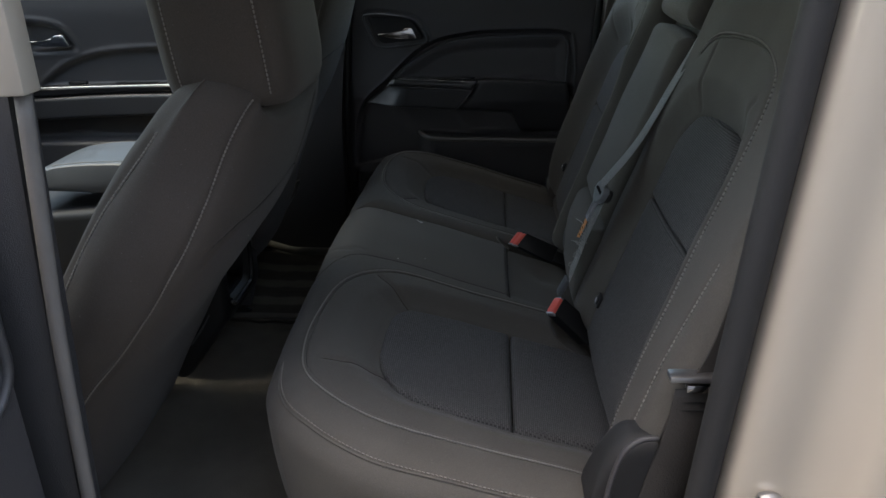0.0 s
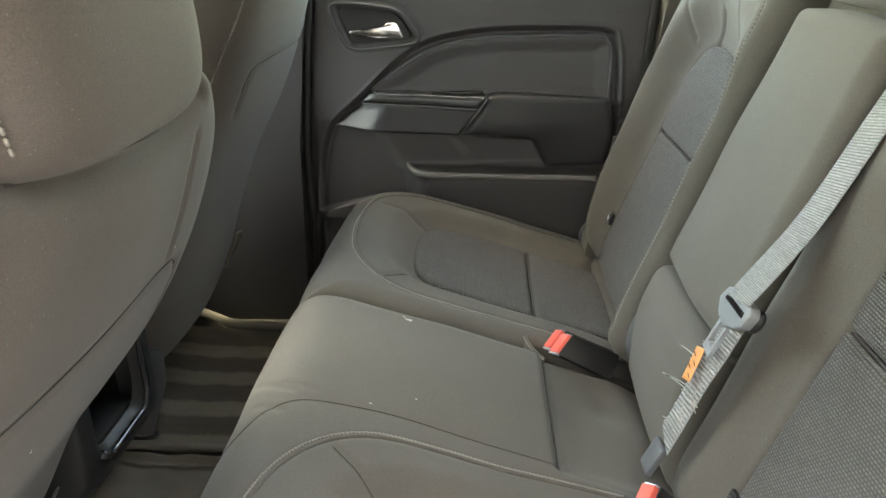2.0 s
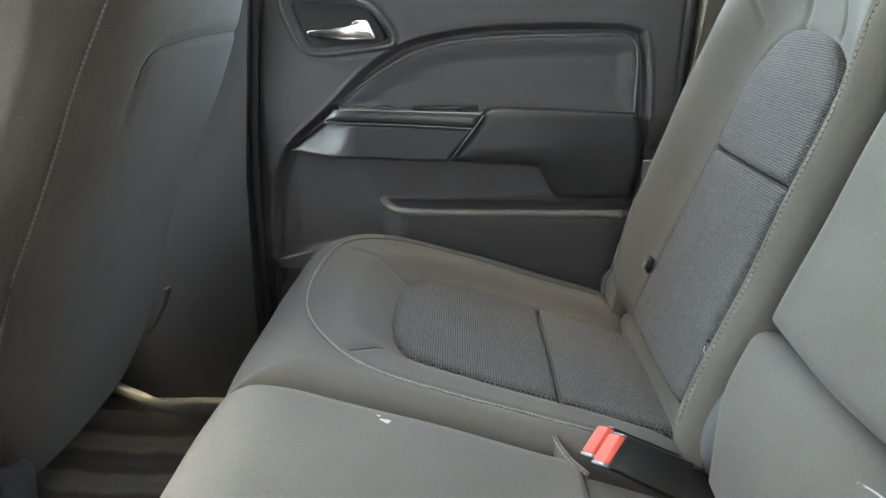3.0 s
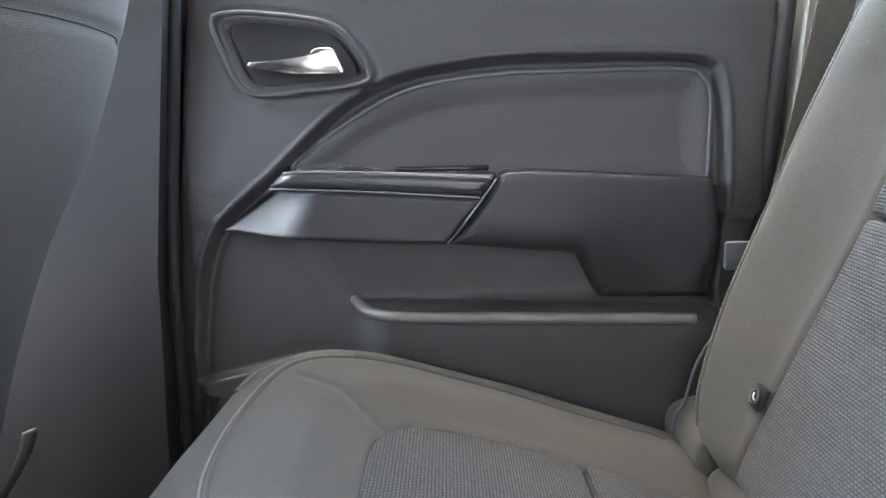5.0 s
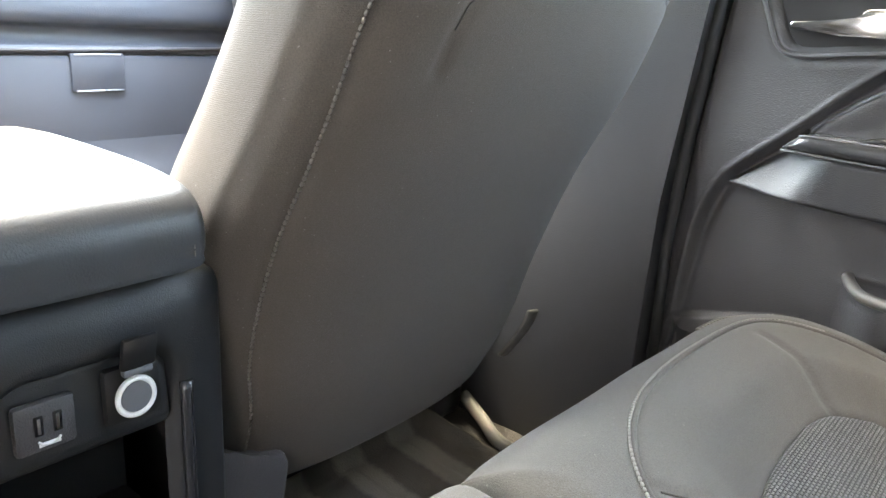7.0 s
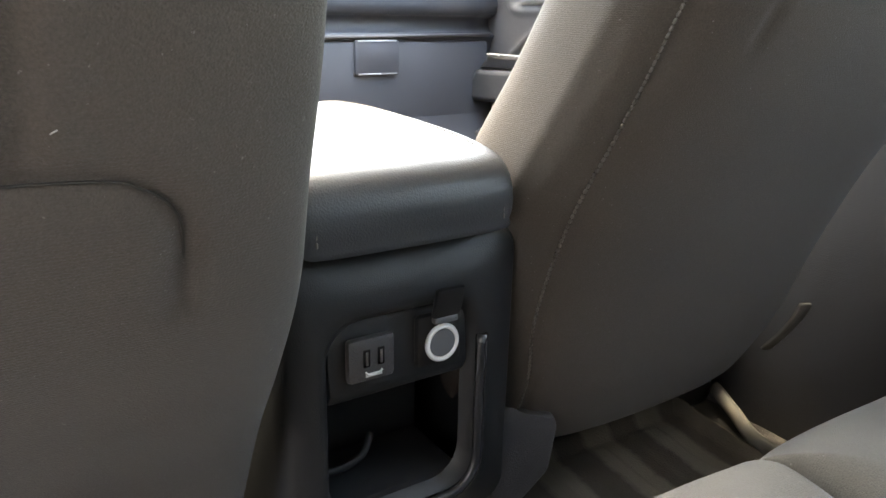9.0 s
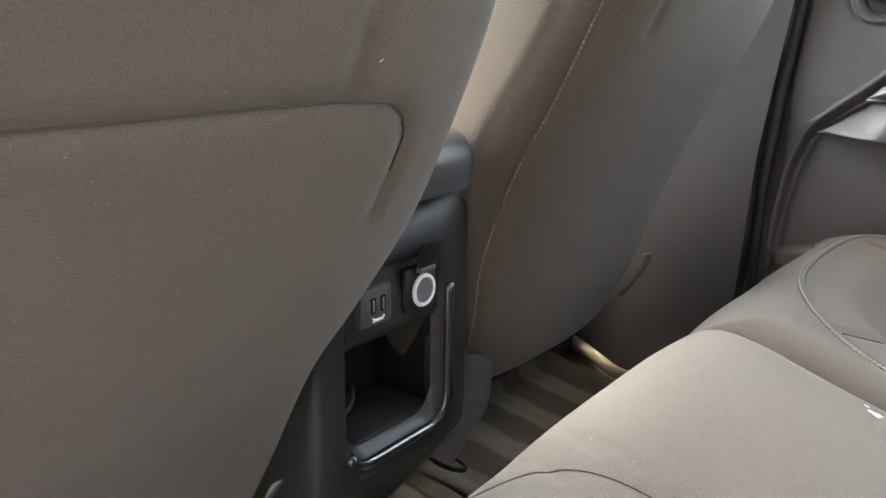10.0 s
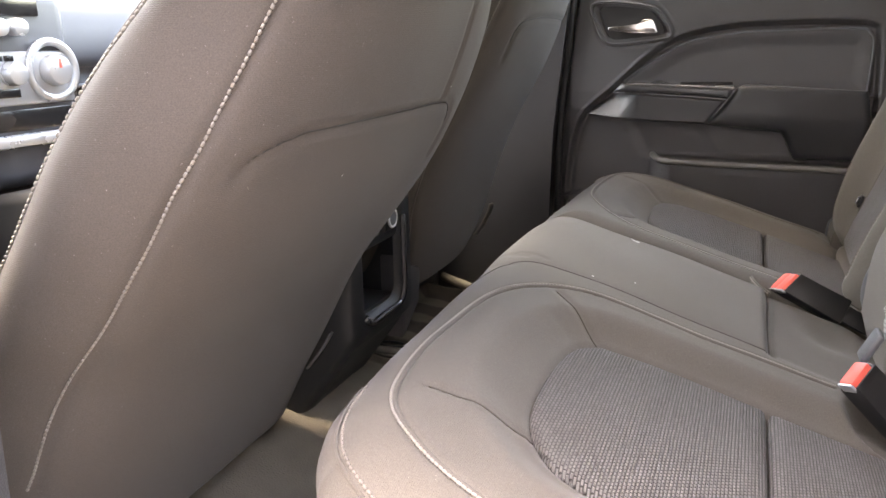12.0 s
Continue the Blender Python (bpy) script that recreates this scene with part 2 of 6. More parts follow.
def box(name, lo, hi, mat, parent=None, label="", bevel=0.004, m=None, segments=2):
    bm = bmesh.new()
    bmesh.ops.create_cube(bm, size=1)
    c, d = (Vector(lo) + Vector(hi)) / 2, Vector(hi) - Vector(lo)
    for v in bm.verts:
        v.co = Vector((v.co.x * d.x, v.co.y * d.y, v.co.z * d.z)) + c
    if bevel:
        bmesh.ops.bevel(bm, geom=list(bm.edges), offset=min(bevel, 0.45 * min(d)), segments=segments, profile=0.5, affect="EDGES", clamp_overlap=True)
    if m:
        bm.transform(m)
    return bm_part(name, bm, mat, parent, label)


def grid_faces(n, m, wrap=False):
    k = m if wrap else m - 1
    return [(i * m + j, i * m + (j + 1) % m, (i + 1) * m + (j + 1) % m, (i + 1) * m + j) for i in range(n - 1) for j in range(k)]


def ring_faces(a, b, n):
    """Faces between two closed rings of n vertices that start at a and b."""
    return [(a + j, a + (j + 1) % n, b + (j + 1) % n, b + j) for j in range(n)]


def tube(name, line, radius, mat, parent=None, label="", sides=8, flat=1.0, up=(0, 0, 1), closed=False):
    """A round or flattened tube along a line."""
    p = np.asarray(line, float)
    n = len(p)
    t = np.gradient(p, axis=0)
    if closed:
        t = np.roll(p, -1, 0) - np.roll(p, 1, 0)
    t /= np.linalg.norm(t, axis=1)[:, None]
    ref = np.broadcast_to(np.asarray(up, float), p.shape)
    side = np.cross(t, ref)
    side /= np.maximum(np.linalg.norm(side, axis=1)[:, None], 1e-9)
    nor = np.cross(side, t)
    a = np.linspace(0, 2 * np.pi, sides, endpoint=False)
    v = p[:, None] + radius * (np.cos(a)[None, :, None] * side[:, None] + flat * np.sin(a)[None, :, None] * nor[:, None])
    f = grid_faces(n, sides, True)
    if closed:
        f += ring_faces((n - 1) * sides, 0, sides)
    else:
        f += [tuple(range(sides)), tuple(range((n - 1) * sides, n * sides))]
    return part(name, v.reshape(-1, 3), f, mat, parent, label)


def ribbon(name, line, width_dir, width, thick, mat, parent=None, label=""):
    """A strap: a flat section with rounded edges, swept along a line; width_dir may vary along it."""
    p = np.asarray(line, float)
    t = np.gradient(p, axis=0)
    t /= np.linalg.norm(t, axis=1)[:, None]
    w = np.broadcast_to(np.asarray(width_dir, float), p.shape).copy()
    w -= (w * t).sum(1)[:, None] * t
    w /= np.linalg.norm(w, axis=1)[:, None]
    nor = np.cross(t, w)
    sec = [(-0.5, -0.3), (-0.48, -0.5), (0.48, -0.5), (0.5, -0.3), (0.5, 0.3), (0.48, 0.5), (-0.48, 0.5), (-0.5, 0.3)]
    v = np.stack([p + a * width * w + b * thick * nor for a, b in sec], 1)
    n, k = len(p), len(sec)
    return part(name, v.reshape(-1, 3), grid_faces(n, k, True) + [tuple(range(k)), tuple(range((n - 1) * k, n * k))], mat, parent, label)


def stitches(name, points, normals, parent, mat=None, pitch=0.0054, length=0.0046, radius=0.0012, label=""):
    """A row of raised thread stitches along a line on a surface."""
    p, nn = np.asarray(points, float), np.asarray(normals, float)
    s = np.r_[0, np.cumsum(np.linalg.norm(np.diff(p, axis=0), axis=1))]
    count = max(2, int(s[-1] / pitch))
    w = np.linspace(0, s[-1], count)
    at = np.stack([np.interp(w, s, p[:, k]) for k in range(3)], 1)
    no = np.stack([np.interp(w, s, nn[:, k]) for k in range(3)], 1)
    d = np.gradient(at, axis=0)
    d /= np.linalg.norm(d, axis=1)[:, None]
    side = np.cross(d, no)
    verts, faces = [], []
    for c, t, q, r in zip(at, d, side, no):
        b = len(verts)
        t2 = t + 0.12 * random.uniform(-1, 1) * q
        for e, g in ((-0.5, 0.35), (-0.3, 1.0), (0.3, 1.0), (0.5, 0.35)):
            for x, y in ((1, 0), (0, 1), (-1, 0), (0, -1)):
                verts.append(c + t2 * e * length + radius * g * (x * q + y * r))
        for k in range(3):
            faces += [(b + 4 * k + j, b + 4 * k + (j + 1) % 4, b + 4 * k + 4 + (j + 1) % 4, b + 4 * k + 4 + j) for j in range(4)]
        faces += [(b, b + 1, b + 2, b + 3), (b + 12, b + 13, b + 14, b + 15)]
    return part(name, verts, faces, mat or THREAD, parent, label)


class Pad:
    """An upholstered pad: a plan outline given by its four sides, a height over the plan, rounded edges and walls."""

    def __init__(self, front, back, left, right, height, radius=0.03, depth=0.08, nu=110, nv=110, fall=None, tight=""):
        self.height = height
        self.fall = fall or radius
        self.radius = radius
        a, b = resample(front, nv), resample(back, nv)
        c, d = resample(left, nu), resample(right, nu)
        e = lambda n: (lambda t: 0.6 * t + 0.4 * t * t * (3 - 2 * t))(np.linspace(0, 1, n))
        u, v = e(nu)[:, None, None], e(nv)[None, :, None]
        pick = lambda line, n: np.stack([np.interp(e(n), np.linspace(0, 1, len(line)), line[:, k]) for k in range(2)], 1)
        A, B, C, D = pick(a, nv)[None], pick(b, nv)[None], pick(c, nu)[:, None], pick(d, nu)[:, None]
        g = (1 - u) * A + u * B + (1 - v) * C + v * D - ((1 - u) * (1 - v) * A[:, :1] + (1 - u) * v * A[:, -1:] + u * (1 - v) * B[:, :1] + u * v * B[:, -1:])
        self.outline = np.vstack((a, d[1:-1], b[::-1], c[::-1][1:-1]))
        # a side that butts against the next pad has a smaller rounding than the rest
        self.tight = {"": None, "left": c, "right": d}[tight]
        self.loose = {"": None, "left": np.vstack((a, d[1:-1], b[::-1])), "right": np.vstack((a[::-1], c[1:-1], b))}[tight]
        self.grid = g
        self.nu, self.nv, self.depth = nu, nv, depth

    def top(self, xy):
        xy = np.asarray(xy, float).reshape(-1, 2)
        d = np.where(inside(xy, self.outline), distance(xy, self.outline, True), 0)
        r = self.radius
        bend = lambda q, size: 1 - np.sqrt(np.clip(1 - np.clip(1 - q / size, 0, 1) ** 2, 0, 1))
        if self.tight is None:
            drop = self.fall * bend(d, r)
        else:
            drop = np.maximum(self.fall * bend(distance(xy, self.loose), r), 0.022 * bend(distance(xy, self.tight), 0.030))
        return self.height(xy[:, 0], xy[:, 1]) - drop

    def on(self, line, n, lift=0.0):
        """Points and normals on the pad along a plan line."""
        p = resample(line, n)
        h, e = self.top(p), 0.003
        hx = (self.top(p + (e, 0)) - self.top(p - (e, 0))) / (2 * e)
        hy = (self.top(p + (0, e)) - self.top(p - (0, e))) / (2 * e)
        no = np.stack((-hx, -hy, np.ones(n)), 1)
        no /= np.linalg.norm(no, axis=1)[:, None]
        return np.column_stack((p, h)) + lift * no, no

    def build(self, name, mat, parent=None, label="", tuck=0.012, walls=10):
        nu, nv = self.nu, self.nv
        flat = self.grid.reshape(-1, 2)
        verts = [np.column_stack((flat, self.top(flat)))]
        # edge vertices lie on the outline: their height is the height less the radius
        faces = grid_faces(nu, nv)
        idx = [j for j in range(nv)] + [i * nv + nv - 1 for i in range(1, nu)] + [(nu - 1) * nv + j for j in range(nv - 2, -1, -1)] + [i * nv for i in range(nu - 2, 0, -1)]
        ring = verts[0][idx]
        n = len(idx)
        c = flat.mean(0)
        first = nu * nv
        for k in range(1, walls + 1):
            w = ring.copy()
            t = k / walls
            w[:, 2] -= self.depth * t
            d = w[:, :2] - c
            w[:, :2] -= d / np.linalg.norm(d, axis=1)[:, None] * tuck * t * t
            verts.append(w)
            b = first + (k - 1) * n
            if k == 1:
                faces += [(idx[j], idx[(j + 1) % n], b + (j + 1) % n, b + j) for j in range(n)]
            else:
                faces += ring_faces(b - n, b, n)
        return part(name, np.vstack(verts), faces, mat, parent, label)


def groove(xy, line, width, depth):
    return depth * np.exp(-(distance(xy, line) / width) ** 2)


YC = 0.047                       # the cab's middle


def mirror(points):
    """The same plan line on the other side of the cab's middle."""
    return [(x, 2 * YC - y) for x, y in points]


# ---- rear bench: cushions ----
PIPING = [(0.10, -0.548), (-0.007, -0.552), (-0.10, -0.556), (-0.187, -0.548), (-0.241, -0.524), (-0.275, -0.487), (-0.291, -0.43), (-0.296, -0.345),
          (-0.284, -0.24), (-0.252, -0.168), (-0.20, -0.130), (-0.12, -0.122), (-0.05, -0.124), (0.067, -0.119)]
EDGE_SEAM = [(0.10, -0.604), (-0.042, -0.614), (-0.142, -0.616), (-0.205, -0.604), (-0.252, -0.582), (-0.288, -0.552), (-0.310, -0.510), (-0.323, -0.45)]
INSERT = [(0.16, -0.20), (0.0, -0.203), (-0.10, -0.204), (-0.168, -0.215), (-0.190, -0.25), (-0.197, -0.335), (-0.190, -0.41), (-0.160, -0.455), (-0.10, -0.469), (0.0, -0.471), (0.16, -0.46)]
DARTS = [[(-0.229, -0.158), (-0.172, -0.212)], [(-0.262, -0.452), (-0.232, -0.448), (-0.182, -0.428)]]


def bench_plane(x):
    t = np.clip(-0.25 - x, 0, 0.1)
    t = np.minimum(t, 0.06)
    return 0.205 - 0.31 * np.maximum(x, -0.25) + 0.31 * (t - t * t / 0.12)


def cushion_height(side, extra=()):
    f = (lambda p: p) if side == "near" else mirror
    piping, insert, darts = resample(f(PIPING), 70), resample(f(INSERT), 60), [f(d) for d in DARTS]

    def height(x, y):
        xy = np.column_stack((x, y))
        d = np.where(inside(xy, insert), 0, distance(xy, insert, True))
        out = np.where(inside(xy, insert), distance(xy, insert, True), 0)
        h = bench_plane(x) - 0.021 * (1 - step(d, 0.002, 0.050)) - 0.004 * (1 - step(d, 0.0, 0.006)) - 0.014 * step(out, 0.0, 0.009)
        h -= groove(xy, piping, 0.0035, 0.0035)
        for e in darts:
            h -= groove(xy, e, 0.0045, 0.0030)
        for line, w, dep in extra:
            h -= groove(xy, line, w, dep)
        h += 0.0012 * np.sin(31 * x + 17 * y) * np.sin(23 * y - 9 * x)
        return h
    return height


def insert_pads(side, parent):
    f = (lambda p: p) if side == "near" else mirror
    base = lambda x, y: 0.186 - 0.31 * x + 0.004 * np.cos((y - f([(0, -0.335)])[0][1]) / 0.135 * 1.4)
    a = Pad(f([(-0.160, -0.455), (-0.190, -0.41), (-0.197, -0.335), (-0.190, -0.25), (-0.168, -0.215)]), f([(-0.0015, -0.471), (-0.0015, -0.203)]),
            f([(-0.160, -0.455), (-0.10, -0.469), (-0.0015, -0.471)]), f([(-0.168, -0.215), (-0.10, -0.204), (-0.0015, -0.203)]), base, 0.010, 0.010, 60, 70)
    a.build("seat_insert", KNIT, parent, "dark grey woven cloth insert", tuck=0.0, walls=3)
    b = Pad(f([(0.0015, -0.471), (0.0015, -0.203)]), f([(0.165, -0.455), (0.165, -0.20)]), f([(0.0015, -0.471), (0.165, -0.455)]), f([(0.0015, -0.203), (0.165, -0.20)]),
            base, 0.010, 0.010, 50, 60)
    b.build("seat_insert", KNIT, parent, "dark grey woven cloth insert", tuck=0.0, walls=3)


def cushion_trim(pad, side, parent):
    f = (lambda p: p) if side == "near" else mirror
    # thread shows on the outside of the piping, the fold of the cover on the inside
    p, n = pad.on(f(PIPING), 260, 0.0016)
    tube("piping", p, 0.0025, COVER, parent, sides=8)
    out = resample(f(PIPING), 260)
    c = np.array(f([(-0.05, -0.335)])[0])
    d = np.gradient(out, axis=0)
    nor = np.stack((d[:, 1], -d[:, 0]), 1)
    nor /= np.linalg.norm(nor, axis=1)[:, None]
    if ((out - c) * nor).sum() < 0:
        nor = -nor
    p, n = pad.on(out + 0.0036 * nor, 260, 0.0013)
    k = 0 if side == "near" else 80
    if k:
        stitches("stitching", p[:k], n[:k], parent, DARK_THREAD, pitch=0.0046, length=0.0042, radius=0.0012, label="dark topstitching")
    stitches("stitching", p[k:], n[k:], parent, PALE_THREAD, pitch=0.0043, length=0.0044, radius=0.0014, label="pale grey topstitching")
    for line in DARTS if side == "near" else DARTS[:1]:
        p, n = pad.on(f(line), 40, 0.0005)
        tube("dart_seam", p, 0.0008, CREASE, parent, sides=6)
    p, n = pad.on(f(EDGE_SEAM), 200, 0.001)
    tube("piping", p, 0.0016, COVER, parent, sides=6)
    e = np.array(f(EDGE_SEAM))
    e2 = e + (np.array(c) - e) * 0.013
    p, n = pad.on(e2, 200, 0.0006)
    stitches("stitching", p, n, parent, label="pale grey topstitching")


FRONT_L, SIDE_L = [(-0.300, -0.566), (-0.326, -0.52), (-0.341, -0.45), (-0.350, -0.2)], [(-0.300, -0.566), (-0.262, -0.597), (-0.2, -0.624), (-0.1, -0.638), (0.10, -0.628), (0.165, -0.622)]
CURVED_SEAM = [(-0.345, -0.165), (-0.326, -0.139), (-0.305, -0.115), (-0.266, -0.097), (-0.211, -0.088), (-0.159, -0.086), (-0.08, -0.090), (-0.002, -0.095)]
mid_lines = [(CURVED_SEAM, 0.0045, 0.0005), ([(0.002, -0.095), (0.0, 0.0), (0.0, 0.165)], 0.0034, 0.0075),
             ([(0.002, -0.095), (0.05, -0.102), (0.115, -0.112)], 0.003, 0.002), ([(-0.335, -0.055), (-0.30, -0.078), (-0.285, -0.082)], 0.004, 0.0016), ([(-0.322, -0.100), (-0.290, -0.118)], 0.004, 0.0014), ([(-0.300, -0.07), (-0.262, -0.078)], 0.003, 0.0012)]


near_height = cushion_height("near", mid_lines)


def wide_height(x, y):
    h = near_height(x, y)
    mid = step(y, -0.115, -0.07)
    h -= mid * 0.010 * step(x, -0.002, 0.005)
    h += mid * 0.006 * np.cos((y - 0.03) / 0.13 * 1.5) * step(-x, -0.05, 0.1)
    # soft hollow behind the cross seam
    h -= 0.014 * np.exp(-((x - 0.075) / 0.035) ** 2 - ((y - 0.072) / 0.04) ** 2)
    # well for the buckles
    h -= 0.05 * step(y, 0.142, 0.149) * step(x, -0.012, -0.004)
    h -= 0.03 * step(-np.hypot((x - 0.12) / 0.05, (y + 0.155) / 0.04), -1.0, -0.6)
    return h


pad60 = Pad(FRONT_L + [(-0.350, 0.165)], [(0.165, -0.625), (0.165, 0.166)], SIDE_L, [(-0.350, 0.165), (0.165, 0.166)], wide_height, 0.085, 0.13, 190, 230, fall=0.055, tight="right")
bench60 = tagged(new("rear_bench_seat"), "wide part of the dark grey rear bench with woven insert", "car seat", "rear bench")
bench40 = tagged(new("rear_bench_seat"), "narrow part of the dark grey rear bench by the closed door", "car seat", "rear bench")
cushion60 = pad60.build("cushion", COVER, bench60)
insert_pads("near", cushion60)
cushion_trim(pad60, "near", cushion60)
p, n = pad60.on([(0.0015, -0.094), (0.0, 0.0), (0.0, 0.1405)], 80, 0.0005)
tube("cross_seam", p, 0.0011, SEAM_THREAD, cushion60, sides=6)
p, n = pad60.on(CURVED_SEAM, 120, 0.0003)
tube("curved_seam", p, 0.0005, CREASE, cushion60, sides=6)
pad40 = Pad([(-0.346, 0.178), (-0.350, 0.25)] + mirror(FRONT_L)[::-1][1:], [(0.165, 0.180), (0.165, 0.719)], [(-0.346, 0.178), (0.165, 0.180)], mirror(SIDE_L), cushion_height("far"), 0.085, 0.13, 150, 150, fall=0.055, tight="left")
cushion40 = pad40.build("cushion", COVER, bench40)
insert_pads("far", cushion40)
cushion_trim(pad40, "far", cushion40)

gusset = Pad([(0.120, 0.600), (0.120, 0.705)], [(0.215, 0.600), (0.215, 0.705)], [(0.120, 0.600), (0.215, 0.600)], [(0.120, 0.705), (0.215, 0.705)], lambda x, y: 0.196 + 0.25 * (x - 0.12), 0.025, 0.12, 24, 24)
gusset.build("corner_tuck", COVER, bench40, "tucked corner of the seat cover")
gusset = Pad([(0.130, 0.20), (0.130, 0.60)], [(0.215, 0.20), (0.215, 0.60)], [(0.130, 0.20), (0.215, 0.20)], [(0.130, 0.60), (0.215, 0.60)], lambda x, y: 0.165 + 0.1 * (x - 0.12), 0.02, 0.10, 20, 30)
gusset.build("rear_fold", COVER, bench40)

# small pale stains and lint on the middle of the bench
for x, y, r in ((-0.180, 0.130, 0.0060), (-0.187, 0.136, 0.0022), (-0.203, -0.077, 0.0017), (-0.156, -0.049, 0.0013)):
    a = np.linspace(0, 2 * np.pi, 10, endpoint=False)
    rr = r * (1 + 0.35 * np.sin(3 * a + 40 * x))
    ring = np.column_stack((x + 0.8 * rr * np.cos(a), y + 0.5 * rr * np.sin(a)))
    q = pad60.top(ring)
    v = np.vstack((np.column_stack((ring, q - 0.0002)), np.column_stack((ring * 0.9 + np.array((x, y)) * 0.1, q + 0.0006)), [[x, y, pad60.top([(x, y)])[0] + 0.0007]]))
    f = ring_faces(0, 10, 10) + [(10 + j, 10 + (j + 1) % 10, 20) for j in range(10)]
    tagged(part("lint", v, f, FRAY), "small pale fleck of lint on the bench", "lint", "lint on the bench")

# ---- rear bench: backrests, in the frame of the back: up the back, across, forward ----
UP, FWD = Vector((0.342, 0, 0.940)), Vector((-0.940, 0, 0.342))
BACK = Matrix(((UP.x, 0, FWD.x, 0.2086), (0, 1, 0, 0), (UP.z, 0, FWD.z, 0.393), (0, 0, 0, 1)))
B_INSERT = [(-0.22, -0.190), (0.04, -0.195), (0.147, -0.202), (0.187, -0.25), (0.197, -0.335), (0.195, -0.411), (0.16, -0.43), (0.036, -0.436), (-0.22, -0.47)]
B_PIPING = [(-0.20, -0.522), (-0.14, -0.508), (0.02, -0.500), (0.17, -0.493), (0.250, -0.484), (0.287, -0.452), (0.305, -0.35), (0.300, -0.245), (0.285, -0.195), (0.262, -0.170)]
B_INSERT_FAR = [(-0.22, -0.19), (0.04, -0.19), (0.147, -0.194), (0.185, -0.235), (0.198, -0.31), (0.190, -0.36), (0.15, -0.403), (0.040, -0.412), (-0.22, -0.440)]
B_PIPING_FAR = [(-0.20, -0.500), (-0.14, -0.508), (0.02, -0.508), (0.17, -0.496), (0.262, -0.477), (0.315, -0.43), (0.330, -0.35), (0.320, -0.22), (0.285, -0.135), (0.20, -0.118), (0.05, -0.114), (-0.11, -0.112), (-0.15, -0.111), (-0.20, -0.110)]
B_OUTER = [(-0.17, -0.572), (-0.12, -0.570), (-0.03, -0.562), (0.086, -0.575)]


def back_height(side):
    f = (lambda p: p) if side == "near" else mirror
    far = side == "far"
    piping, insert, outer = resample(f(B_PIPING_FAR if far else B_PIPING), 80), resample(f(B_INSERT_FAR if far else B_INSERT), 60), f(B_OUTER)
    seam = f([(0.192, -0.235), (0.25, -0.225), (0.288, -0.22)])
    fold = f([(0.196, -0.335), (0.22, -0.33), (0.245, -0.325)])
    seam2 = f([(0.195, -0.413), (0.25, -0.45)])

    def height(w, y):
        xy = np.column_stack((w, y))
        into = inside(xy, insert)
        e = distance(xy, insert, True)
        tall = 0.022 if far else 0.0
        h = 0.024 + tall - (0.021 + tall) * (1 - step(np.where(into, 0, e), 0.002, 0.095 if far else 0.055)) - 0.004 * (1 - step(np.where(into, 0, e), 0, 0.006)) - 0.014 * step(np.where(into, e, 0), 0, 0.009)
        h -= groove(xy, piping, 0.0035, 0.003) + (groove(xy, fold, 0.006, 0.004) if far else groove(xy, outer, 0.0035, 0.003))
        h -= groove(xy, seam, 0.003, 0.003) + groove(xy, seam2, 0.003, 0.003)
        h -= 0.012 * step(w, 0.17, 0.30) * (0.3 + 0.7 * step(-np.abs(y - f([(0, -0.335)])[0][1]), -0.15, -0.02))
        h -= 0.35 * np.clip(-0.17 - w, 0, 1) ** 1.5
        h += 0.0012 * np.sin(27 * w + 13 * y) * np.sin(19 * y - 11 * w)
        return h
    return height


